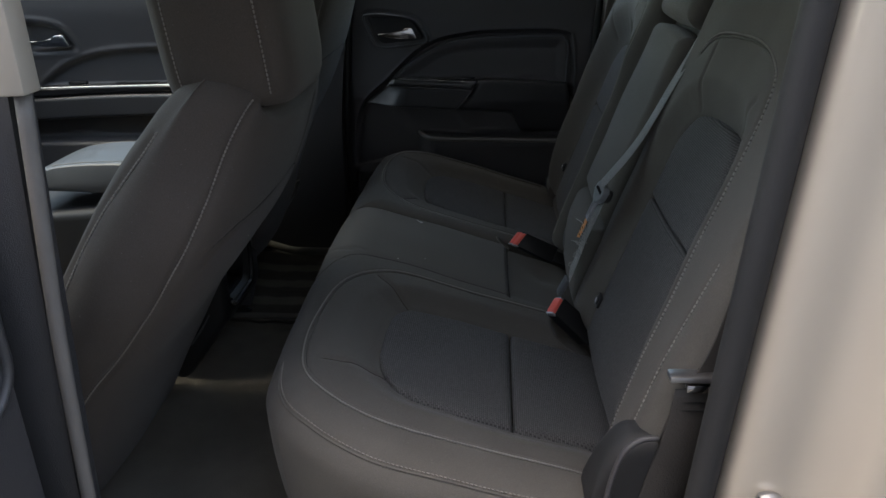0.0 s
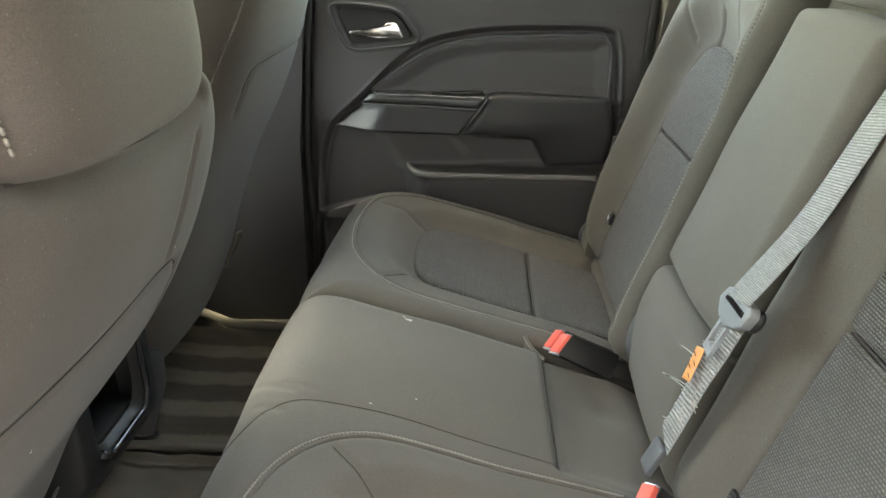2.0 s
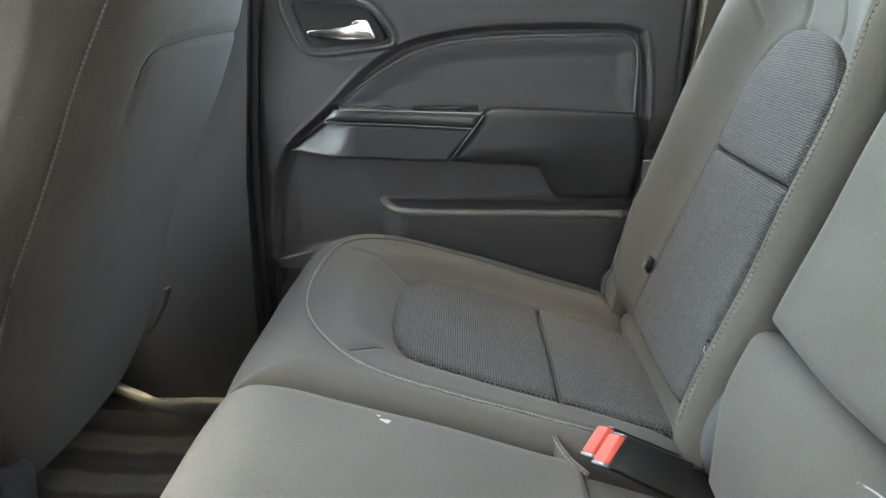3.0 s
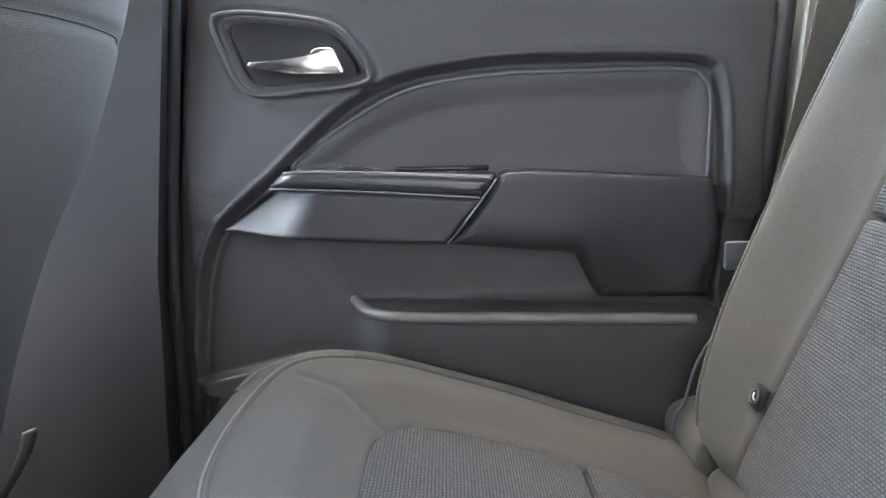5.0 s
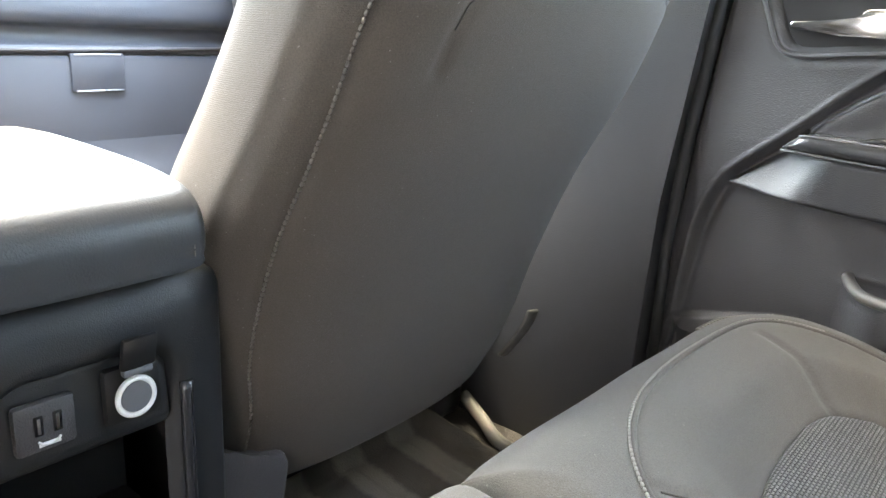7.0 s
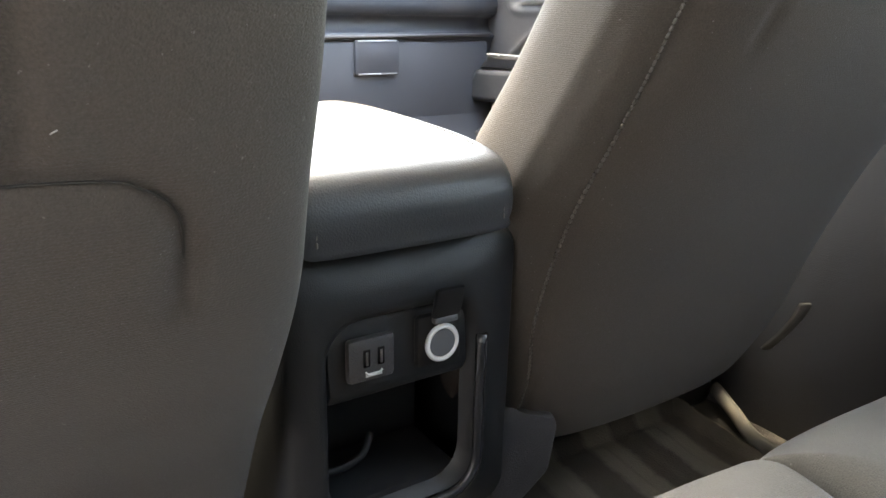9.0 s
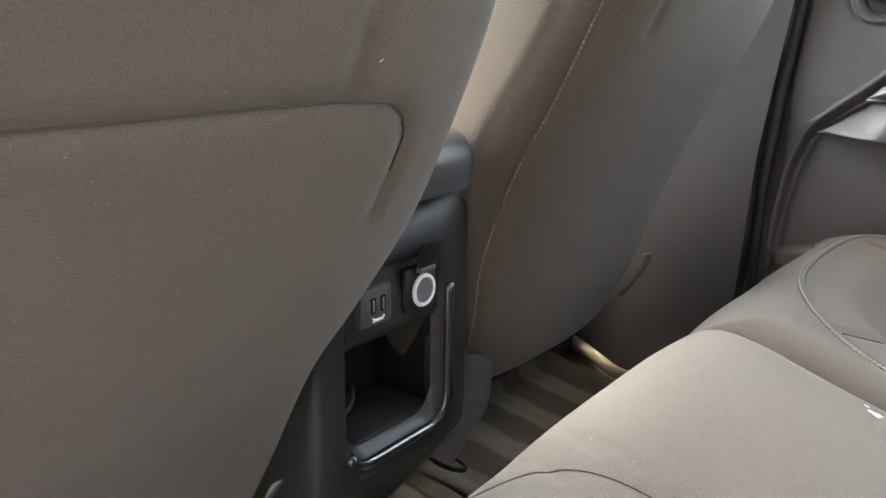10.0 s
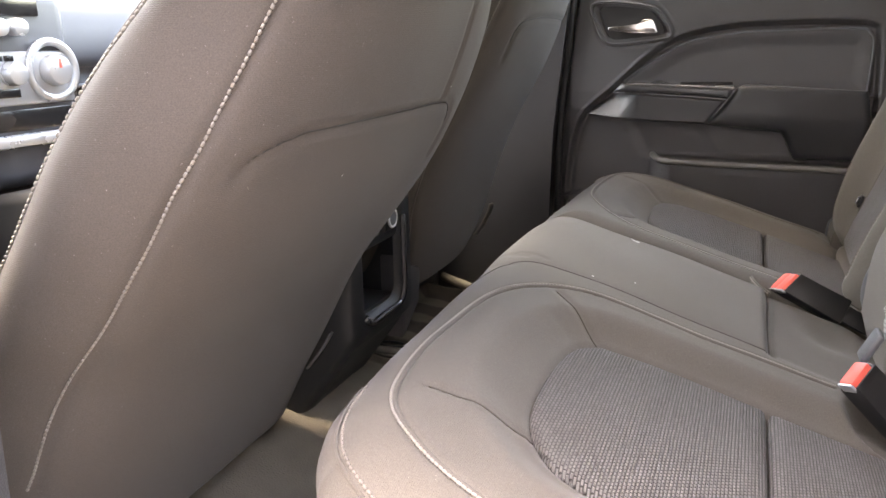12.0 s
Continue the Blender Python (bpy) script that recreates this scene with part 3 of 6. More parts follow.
def build_back(side, low, high):
    f = (lambda p: p) if side == "near" else mirror
    lo, hi = (low, high)
    rim = [(-0.235, 0.572), (-0.215, 0.598), (-0.17, 0.615), (-0.08, 0.624), (0.10, 0.618), (0.25, 0.602), (0.385, 0.575)] if side == "far" else [(-0.235, hi), (0.1, hi), (0.385, hi)]
    pad = Pad([(-0.235, lo), (-0.24, (lo + hi) / 2), (-0.235, rim[0][1])], [(0.385, lo), (0.39, (lo + hi) / 2), (0.385, rim[-1][1])], [(-0.235, lo), (0.385, lo)], rim,
              back_height(side), 0.034, 0.09, 170, 150)
    ob = pad.build("backrest", COVER, bench60 if side == "near" else bench40)
    ob.matrix_world = BACK
    cy = f([(0, -0.30 if side == "far" else -0.32)])[0][1]
    base = lambda w, y: 0.004 + 0.005 * np.cos((y - cy) / 0.13 * 1.4) - 0.30 * np.clip(-0.17 - w, 0, 1) ** 1.5
    edge = B_INSERT_FAR if side == "far" else B_INSERT
    inner, outer = edge[1][1], edge[-2][1]
    top = edge[2:-2] if side == "far" else [(0.170, -0.222), (0.19, -0.255), (0.199, -0.335), (0.195, -0.40), (0.180, -0.425)]
    a = Pad(f([(-0.225, edge[-1][1]), (-0.225, edge[0][1])]), f([(0.0385, outer), (0.0385, inner)]), f([(-0.225, edge[-1][1]), (0.0385, outer)]), f([(-0.225, edge[0][1]), (0.0385, inner)]), base, 0.010, 0.010, 60, 60)
    a.build("back_insert", KNIT, ob, "dark grey woven cloth insert", tuck=0.0, walls=3)
    b = Pad(f([(0.0415, outer), (0.0415, inner)]), f(top[::-1]), f([(0.0415, outer), (0.12, outer), top[-1]]), f([(0.0415, inner), (0.13, inner - 0.001), top[0]]), base, 0.010, 0.010, 50, 60)
    b.build("back_insert", KNIT, ob, "dark grey woven cloth insert", tuck=0.0, walls=3)
    line = f(B_PIPING_FAR if side == "far" else B_PIPING)
    p, n = pad.on(line, 260, 0.0014)
    tube("piping", p, 0.0018, COVER, ob, sides=6)
    q = resample(line, 260)
    c = np.array((0.05, cy))
    p, n = pad.on(q + (q - c) / np.linalg.norm(q - c, axis=1)[:, None] * 0.0045, 260, 0.0006)
    if side == "near":
        stitches("stitching", p, n, ob, PALE_THREAD, pitch=0.0062, length=0.0048, radius=0.0017, label="pale topstitching along the piping")
    else:
        stitches("stitching", p[:135], n[:135], ob, DARK_THREAD, label="topstitching along the piping")
        stitches("stitching", p[165:], n[165:], ob, label="pale grey topstitching")
    if side == "near":
        p, n = pad.on(f(B_OUTER), 120, 0.0008)
        stitches("stitching", p, n, ob, PALE_THREAD, pitch=0.0062, length=0.0048, radius=0.0015, label="pale topstitching along the outer seam")
    return pad


padN = build_back("near", -0.612, -0.088)
padF = build_back("far", 0.184, 0.634)

# middle backrest: fold-down armrest, lower pad, head pad
mid_back = box("middle_backrest", (-0.23, -0.084, -0.10), (0.385, 0.180, -0.012), COVER, bench60, bevel=0.012)
mid_back.matrix_world = BACK
soft = lambda top, w0, w1: (lambda w, y: top + 0.006 * np.cos((y - YC) / 0.13 * 1.4) * np.cos((w - (w0 + w1) / 2) / (w1 - w0) * 2.2) + 0.0008 * np.sin(40 * w + 21 * y))
arm = Pad([(-0.066, -0.076), (-0.072, 0.05), (-0.066, 0.166)], [(0.276, -0.074), (0.282, 0.045), (0.276, 0.146)], [(-0.066, -0.076), (0.276, -0.074)], [(-0.066, 0.166), (0.1, 0.160), (0.276, 0.146)], soft(0.030, -0.07, 0.28), 0.022, 0.05, 90, 70)
arm.build("armrest", COVER, mid_back, "folded-up armrest in dark grey cover")
low = Pad([(-0.250, -0.078), (-0.254, 0.05), (-0.246, 0.172)], [(-0.076, -0.076), (-0.072, 0.05), (-0.076, 0.180)], [(-0.250, -0.078), (-0.076, -0.076)], [(-0.246, 0.172), (-0.150, 0.182), (-0.076, 0.180)], lambda w, y: soft(0.034, -0.24, -0.07)(w, y) - 0.027 * (1 - step(w, -0.25, -0.12)), 0.03, 0.05, 70, 70)
low.build("lower_pad", COVER, mid_back)
head = Pad([(0.290, -0.074), (0.287, 0.045), (0.290, 0.146)], [(0.385, -0.074), (0.385, 0.146)], [(0.290, -0.074), (0.385, -0.074)], [(0.290, 0.146), (0.385, 0.146)], soft(0.034, 0.29, 0.385), 0.022, 0.05, 50, 60)
head.build("head_pad", COVER, mid_back)


# round child-seat anchor tags on the backrests
for w, y, pad in ((-0.155, -0.202, padN), (-0.142, 0.534, padF), (-0.142, 0.262, padF)):
    up = max(pad.top([(w, y)])[0], 0.0045) - 0.0165
    tag = tagged(box("anchor_tag", (w - 0.0105, y - 0.0105, up + 0.018), (w + 0.0105, y + 0.0105, up + 0.0225), BLACK, bevel=0.001), "small black child-seat anchor tag with a grey button", "tag", "anchor tags")
    tag.matrix_world = BACK
    bm = bmesh.new()
    bmesh.ops.create_cone(bm, cap_ends=True, segments=24, radius1=0.0070, radius2=0.0058, depth=0.002, matrix=Matrix.Translation((w, y, up + 0.0235)))
    bm_part("button", bm, RUBBER, tag, "dark round button")
    a = np.linspace(0, 2 * np.pi, 24, endpoint=False)
    tube("rim", np.column_stack((w + 0.0066 * np.cos(a), y + 0.0066 * np.sin(a), np.full(24, up + 0.0252))), 0.0008, GREY_PLASTIC, tag, "grey ring", sides=6, closed=True)
    tube("mark", np.array([(w - 0.003, y - 0.003, up + 0.0252), (w - 0.001, y + 0.001, up + 0.0254), (w + 0.003, y + 0.002, up + 0.0252)]), 0.0008, WHITE, tag, sides=6)


# stitched flap of the cover beside the buckles, and a smooth hinge cover behind them
flap = resample([(-0.018, 0.215, 0.196), (-0.021, 0.190, 0.198), (-0.013, 0.158, 0.197), (0.002, 0.136, 0.193)], 30)
ribbon("buckle_flap", flap, (0.25, 0.15, 1), 0.020, 0.0025, COVER, bench60, "folded flap of the seat cover")
stitches("stitching", flap + (-0.001, 0, 0.0085), np.tile((-0.7, -0.3, 0.6), (30, 1)), bench60, pitch=0.005, radius=0.001, label="pale grey topstitching")
bm = bmesh.new()
bmesh.ops.create_uvsphere(bm, u_segments=32, v_segments=20, radius=1.0, matrix=Matrix.Translation((0.162, 0.190, 0.225)) @ Matrix.Rotation(radians(20), 4, "Y") @ Matrix.Diagonal((0.036, 0.022, 0.068, 1)))
bm_part("hinge_bolster", bm, VINYL, bench60, "smooth grey vinyl hinge cover")


# ---- buckles ----
def buckle(at, along, across, label, half=0.023, skew=0.0):
    """A seat-belt buckle: a black housing on its stem, with a red press button and a slot at its end; skew slants the end across its width."""
    ob = box("belt_buckle", (0.0, -half, -0.012), (0.085, half, 0.012), BLACK, bevel=0.004)
    for v in ob.data.vertices:
        v.co.y *= 1 + 0.10 * v.co.x / 0.085
    box("press_button", (-0.007, 0.003 - half, -0.0078), (0.006, half - 0.002, 0.0072), RED, ob, "bright red button", bevel=0.0030)
    box("tongue_slot", (-0.0012, 0.0025 - half, 0.0076), (0.006, half - 0.0025, 0.0096), LENS, ob, bevel=0.0006)
    box("lip", (-0.0035, 0.0008 - half, 0.0098), (0.012, half - 0.0008, 0.0116), BLACK, ob, bevel=0.0008)
    box("corner", (-0.0060, -half, -0.0080), (0.004, 0.0035 - half, 0.0070), SILVER, ob, "pale silver corner", bevel=0.0012)
    box("rim", (-0.0040, half - 0.0012, -0.0070), (0.004, half, 0.0070), SILVER, ob, "pale silver rim", bevel=0.0005)
    # the end slopes back towards its upper face
    for piece in (ob, *ob.children):
        for v in piece.data.vertices:
            if v.co.x < 0.03:
                v.co.x += 0.007 * (v.co.z + 0.011) / 0.022 + skew * v.co.y
    box("stem", (0.080, -0.014, -0.004), (0.150, 0.014, 0.004), BLACK, ob, bevel=0.002)
    a = Vector(along).normalized()
    b = (Vector(across) - Vector(across).dot(a) * a).normalized() * 0.90
    c = a.cross(b).normalized()
    ob.matrix_world = Matrix(((a.x, b.x, c.x, at[0]), (a.y, b.y, c.y, at[1]), (a.z, b.z, c.z, at[2]), (0, 0, 0, 1)))
    return tagged(ob, label, "buckle", "seat-belt buckles")


buckle((0.079, -0.160, 0.218), (0.70, 0.0, -0.70), (0.45, 0.73, 0.51), "black seat-belt buckle with red button on the bench", 0.0205)
buckle((0.027, 0.160, 0.2125), (0.88, 0.04, -0.46), (0.60, 0.52, 0.60), "black seat-belt buckle with red button, front one of a pair", 0.0195, 0.25)
buckle((0.021, 0.185, 0.2055), (0.88, 0.04, -0.46), (0.60, 0.52, 0.60), "black seat-belt buckle with red button, rear one of a pair", 0.0195, 0.25)

# ---- middle belt: upper webbing, latch plate, worn lower strap with a label ----
belt = tagged(ribbon("middle_seat_belt", resample([(0.360, -0.105, 0.80), (0.296, -0.108, 0.668), (0.257, -0.112, 0.592), (0.206, -0.124, 0.500), (0.147, -0.1435, 0.430)], 60), (0.10, 1, 0), 0.047, 0.0014, WEBBING), "light grey seat belt webbing worn and frayed at its lower end", "seat belt")
low_line = resample([(0.155, -0.133, 0.408), (0.143, -0.128, 0.372), (0.131, -0.121, 0.335), (0.120, -0.113, 0.292), (0.108, -0.106, 0.250)], 40)
ribbon("lower_strap", low_line, (0.10, 1, 0.10), 0.044, 0.0016, WEBBING, belt, "frayed lower strap")
# latch plate: a moulded grey head on a flat steel tongue
down = Vector((-0.33, 0.32, -0.89)).normalized()
face = (FWD - FWD.dot(down) * down).normalized()
over = (-down).cross(face)
F2 = Matrix(((over.x, -down.x, face.x, 0.158), (over.y, -down.y, face.y, -0.134), (over.z, -down.z, face.z, 0.422), (0, 0, 0, 1))) @ Matrix.Translation((0, 0, 0.007))
bm = bmesh.new()
pts = [(-0.025, -0.019), (-0.022, -0.002), (-0.012, 0.004), (0.028, 0.020), (0.036, 0.016), (0.036, 0.000), (0.028, -0.009), (0.014, -0.0235), (-0.008, -0.027)]
k = len(pts)
for h in (-0.007, 0.006):
    for x, y in pts:
        bm.verts.new((x, y, h))
bm.verts.ensure_lookup_table()
bm.faces.new([bm.verts[i] for i in range(k)])
bm.faces.new([bm.verts[k + i] for i in range(k)])
for i in range(k):
    bm.faces.new([bm.verts[i], bm.verts[(i + 1) % k], bm.verts[k + (i + 1) % k], bm.verts[k + i]])
turn = F2 @ Matrix.Diagonal((1, 1, 0.85, 1))
bm.transform(turn)
bm_part("latch_frame", bm, material("latch_plastic", (0.21, 0.225, 0.24), 0.38, blotch=0.12, blotch_size=0.02), belt, "grey moulded latch plate head", bevel=0.003)
box("slot", (-0.022, -0.0035, 0.0055), (0.022, 0.0025, 0.0068), LENS, belt, bevel=0.001, m=turn @ pose(0.007, 0.0005, 0, 0, 0, 20))
bm = bmesh.new()
for lo, hi in (((-0.0105, -0.030, -0.0014), (-0.0055, 0.006, 0.0014)), ((0.0055, -0.030, -0.0014), (0.0105, 0.006, 0.0014)), ((-0.0105, -0.037, -0.0014), (0.0105, -0.029, 0.0014))):
    g = bmesh.ops.create_cube(bm, size=1)["verts"]
    for v in g:
        v.co = Vector([(h + l) / 2 + c * (h - l) for c, l, h in zip(v.co, lo, hi)])
bm.transform(F2 @ pose(0.0055, -0.022, 0, 0, 0, 12))
bm_part("latch_tongue", bm, SILVER, belt, "bare steel latch tongue", bevel=0.0006)
bm = bmesh.new()
bmesh.ops.create_uvsphere(bm, u_segments=16, v_segments=10, radius=0.010, matrix=F2 @ Matrix.Translation((0.028, 0.006, -0.009)) @ Matrix.Diagonal((0.9, 1.25, 0.60, 1)))
bm_part("belt_stop", bm, BLACK, belt, "black belt stop button")
lab = resample([(0.137, -0.103, 0.357), (0.130, -0.109, 0.343), (0.122, -0.115, 0.327)], 12)
lab_n = np.array((-0.88, 0.0, 0.40))
ribbon("care_label", lab + lab_n * 0.0040, (0.10, 1, 0.2), 0.018, 0.0006, PAPER, belt, "orange warning label with dark marks")
for k in range(4):
    c = lab[3 + 2 * k % 10] + lab_n * 0.0049
    ribbon("print", np.array([c + (-0.001, 0, 0.002), c, c + (0.001, 0, -0.002)]) + np.array((0, 0.004 * (-1) ** k, 0)), (0.1, 1, 0.2), 0.006, 0.0004, LENS, belt)
verts, faces = [], []
for k in range(70):
    c = low_line[random.randrange(6, 36)] + lab_n * random.uniform(0.001, 0.003) + np.array((0, random.uniform(-0.020, 0.020), 0))
    d = np.array((random.uniform(-0.6, 0.2), random.uniform(-1, 1) * 0.5, random.uniform(-1, 0.4)))
    d *= random.uniform(0.004, 0.012) / np.linalg.norm(d)
    for e in (c, c + 0.5 * d + lab_n * 0.002, c + d):
        verts += [e + (0, 0.0005, 0), e + (0.0004, -0.0003, 0.0003), e + (-0.0004, -0.0003, -0.0003)]
    b = len(verts) - 9
    faces += [(b + 3 * i + j, b + 3 * i + (j + 1) % 3, b + 3 * i + 3 + (j + 1) % 3, b + 3 * i + 3 + j) for i in range(2) for j in range(3)]
for y0, z0, dx, dy, dz in ((-0.105, 0.345, -0.015, 0.022, 0.006), (-0.098, 0.306, -0.018, 0.050, -0.010), (-0.098, 0.300, -0.015, 0.046, -0.004)):
    b = len(verts)
    s0 = np.array((0.132, y0, z0))
    for t in np.linspace(0, 1, 6):
        e = s0 + t * np.array((dx, dy, dz)) + np.array((0, 0, 0.008 * t * (1 - t)))
        verts += [e + (0, 0.0007, 0), e + (0.0005, -0.0004, 0.0004), e + (-0.0005, -0.0004, -0.0004)]
    faces += [(b + 3 * i + j, b + 3 * i + (j + 1) % 3, b + 3 * i + 3 + (j + 1) % 3, b + 3 * i + 3 + j) for i in range(5) for j in range(3)]
tagged(part("frayed_threads", verts, faces, FRAY, belt, "loose pale frayed threads"), kind="stuff")
box("anchor_plate", (-0.004, -0.014, -0.030), (0.004, 0.014, 0.006), GREY_PLASTIC, belt, "grey anchor plate", bevel=0.003, m=pose(0.102, -0.110, 0.243, 0, 25, 0))


# ---- front seats ----
from mathutils.bvhtree import BVHTree


def surface(ob):
    return BVHTree.FromPolygons([v.co.copy() for v in ob.data.vertices], [tuple(q.vertices) for q in ob.data.polygons])


def drape(tree, yz, n, lift=0.0):
    """A line given across and up, laid on the rear of a front seat."""
    out, nor = [], []
    for y, z in resample(yz, n):
        hit, no, _, _ = tree.ray_cast(Vector((0.3, y, z)), Vector((-1, 0, 0)))
        if hit:
            no = no if no.x > 0 else -no
            out.append(hit + lift * no)
            nor.append(no)
    return np.array(out), np.array(nor)


def nearest(tree, pts, n, lift=0.0, away=None):
    out, nor = [], []
    for p in resample(pts, n):
        hit, no, _, _ = tree.find_nearest(Vector(p))
        if away is not None and (hit - Vector(away)).dot(no) < 0:
            no = -no
        out.append(hit + lift * no)
        nor.append(no)
    out, nor = np.array(out), np.array(nor)
    # even out the line, its ends kept
    for _ in range(30):
        out[1:-1] = 0.5 * out[1:-1] + 0.25 * (out[:-2] + out[2:])
        nor[1:-1] = 0.5 * nor[1:-1] + 0.25 * (nor[:-2] + nor[2:])
    return out, nor / np.linalg.norm(nor, axis=1)[:, None]


def press(ob, lines, width=0.004, depth=0.004):
    """Sinks a mesh along lines that lie on it."""
    v = np.array([p.co for p in ob.data.vertices])
    n = np.array([p.vector for p in ob.data.vertex_normals])
    move = np.zeros(len(v))
    for line in lines:
        lo, hi = line.min(0) - 0.02, line.max(0) + 0.02
        near = ((v > lo) & (v < hi)).all(1)
        move[near] += depth * np.exp(-(distance(v[near], line) / width) ** 2)
    v -= n * move[:, None]
    ob.data.vertices.foreach_set("co", v.ravel())
    ob.data.update()


def backrest_loft(name, table, sign, soft_inner, mat, parent, levels=150, around=230):
    """table rows: height, rear, thickness, console side, door side; sections are level."""
    t = np.array(table)
    z = np.linspace(t[0, 0], t[-1, 0], levels)
    rows = np.stack([resample(t, levels)[:, k] for k in range(5)], 1)
    verts = []
    top = t[-1, 0]
    for h, xr, th, yi, yo in rows:
        s = -1 if yo < yi else 1          # towards the door
        xf = xr - th
        w = abs(yo - yi)
        k = 0.30 if not soft_inner else 1.0
        ctl = [(yi, xr - 0.5 * th), (yi + s * 0.004, xr - 0.075 * (0.6 + 0.4 * k)), (yi + s * 0.016, xr - 0.046 * k - 0.006), (yi + s * 0.055, xr - 0.018 * k - 0.002), (yi + s * 0.13, xr - 0.004),
               (yi + s * 0.5 * w, xr), (yo - s * 0.14, xr - 0.005), (yo - s * 0.07, xr - 0.020), (yo - s * 0.030, xr - 0.048), (yo - s * 0.006, xr - 0.092), (yo, xr - 0.5 * th - 0.03),
               (yo - s * 0.008, xf + 0.035), (yo - s * 0.035, xf + 0.006), (yo - s * 0.10, xf + 0.006), (yi + s * 0.5 * w, xf + 0.03), (yi + s * 0.10, xf + 0.006), (yi + s * 0.03, xf + 0.006), (yi + s * 0.006, xf + 0.035)]
        ring = resample(ctl, around, True)
        gap = top - h
        k = np.sqrt(np.clip(1 - (1 - np.clip(gap / 0.045, 0, 1)) ** 2, 0, 1)) * 0.97 + 0.03
        c = ring.mean(0)
        ring = c + (ring - c) * (1 - (1 - k) * 0.55)
        verts.append(np.column_stack((ring[:, 1], ring[:, 0], np.full(around, h))))
    f = grid_faces(levels, around, True)
    f += [tuple(range(around)), tuple(range((levels - 1) * around, levels * around))]
    return part(name, np.vstack(verts), f, mat, parent)


def headrest(parent, c, size, tilt):
    """A padded block with rounded faces, two stitched seams down its sides and two posts."""
    n, m = 60, 90
    verts = []
    for i in range(n):
        t = -1 + 2 * i / (n - 1)
        k = (1 - abs(t) ** 5.0) ** (1 / 5.0) if abs(t) < 1 else 0
        k = max(k, 0.02)
        a = np.linspace(0, 2 * np.pi, m, endpoint=False)
        e = 2 / 4.5
        x = size[0] * np.sign(np.cos(a)) * np.abs(np.cos(a)) ** e * (0.25 + 0.75 * k)
        y = size[1] * np.sign(np.sin(a)) * np.abs(np.sin(a)) ** e * (0.12 + 0.88 * k)
        verts.append(np.column_stack((x, y, np.full(m, size[2] * t))))
    f = grid_faces(n, m, True) + [tuple(range(m)), tuple(range((n - 1) * m, n * m))]
    M = pose(*c, 0, tilt, 0)
    v = np.array([M @ Vector(p) for p in np.vstack(verts)])
    ob = part("headrest", v, f, COVER_FRONT, parent, "padded headrest")
    tree = surface(ob)
    for sx in (-0.67, 0.73):
        for sy in (-1, 1):
            pts = [M @ Vector((sx * size[0], sy * size[1] * 1.1, size[2] * q)) for q in (-0.92, -0.4, 0.1, 0.9)]
            p, no = nearest(tree, pts, 70, 0.0006, M.translation)
            stitches("stitching", p, no, ob, label="pale grey topstitching")
            press(ob, [p], 0.004, 0.003)
    for sy in (-0.06, 0.06):
        p = [M @ Vector((0, sy, -size[2] * 0.9)), M @ Vector((0, sy, -size[2] - 0.05))]
        tube("post", resample(p, 4), 0.006, STEEL, parent, sides=10)
    return ob


def front_seat(table, label, door, panel, seams, stitched, head, soft_inner, base):
    seat = new("front_seat")
    seat.location = (0, 0, 0)
    tagged(seat, label, "car seat", "front seats")
    back = backrest_loft("backrest", table, door, soft_inner, COVER_FRONT, seat)
    tree = surface(back)
    mid = Vector(((table[3][1] - 0.08), (table[3][3] + table[3][4]) / 2, table[3][0]))
    lines = []
    press(back, [drape(tree, yz, 120, 0.0)[0] for yz in panel], 0.0040, 0.0034)
    for pts in seams:
        p, n = nearest(tree, pts, 120, 0.0, mid)
        lines.append(p)
    press(back, lines, 0.0045, 0.0040)
    tree = surface(back)
    for yz in panel[:1]:
        p, n = drape(tree, yz, 160, 0.0004)
        tube("panel_seam", p[10:-6], 0.0006, SEAM_THREAD, back, sides=6)
    for pts, shift, mat in stitched:
        q = np.array(pts, float) + shift
        p, n = nearest(tree, q, 160, 0.0010, mid)
        stitches("stitching", p, n, back, mat, label="pale topstitching beside a folded seam", radius=0.0015, pitch=0.0050, length=0.0046)
    if head:
        headrest(seat, *head)
    (x0, x1), (y0, y1), z1 = base
    h = lambda x, y: z1 + 0.02 * np.clip((x1 - x) / (x1 - x0), 0, 1) + 0.012 * np.abs((y - (y0 + y1) / 2) / (y1 - y0) * 2) ** 3
    Pad([(x0, y0 + 0.04), (x0 - 0.02, (y0 + y1) / 2), (x0, y1 - 0.04)], [(x1, y0), (x1, y1)], [(x0, y0 + 0.04), (x0 + 0.10, y0), (x1, y0)], [(x0, y1 - 0.04), (x0 + 0.10, y1), (x1, y1)], h, 0.045, 0.12, 50, 50).build("seat_cushion", COVER_FRONT, seat)
    box("side_valance", (x0 + 0.08, y0 + 0.005, 0.03), (x1 - 0.01, y0 + 0.035, z1 - 0.03), BLACK, seat, bevel=0.01)
    box("side_valance", (x0 + 0.08, y1 - 0.035, 0.03), (x1 - 0.01, y1 - 0.005, z1 - 0.03), BLACK, seat, bevel=0.01)
    for y in (y0 + 0.06, y1 - 0.06):
        box("rail", (x0 + 0.04, y - 0.018, -0.035), (x1 - 0.10, y + 0.018, 0.03), BLACK, seat, "black steel seat rail", bevel=0.003)
    return seat, back


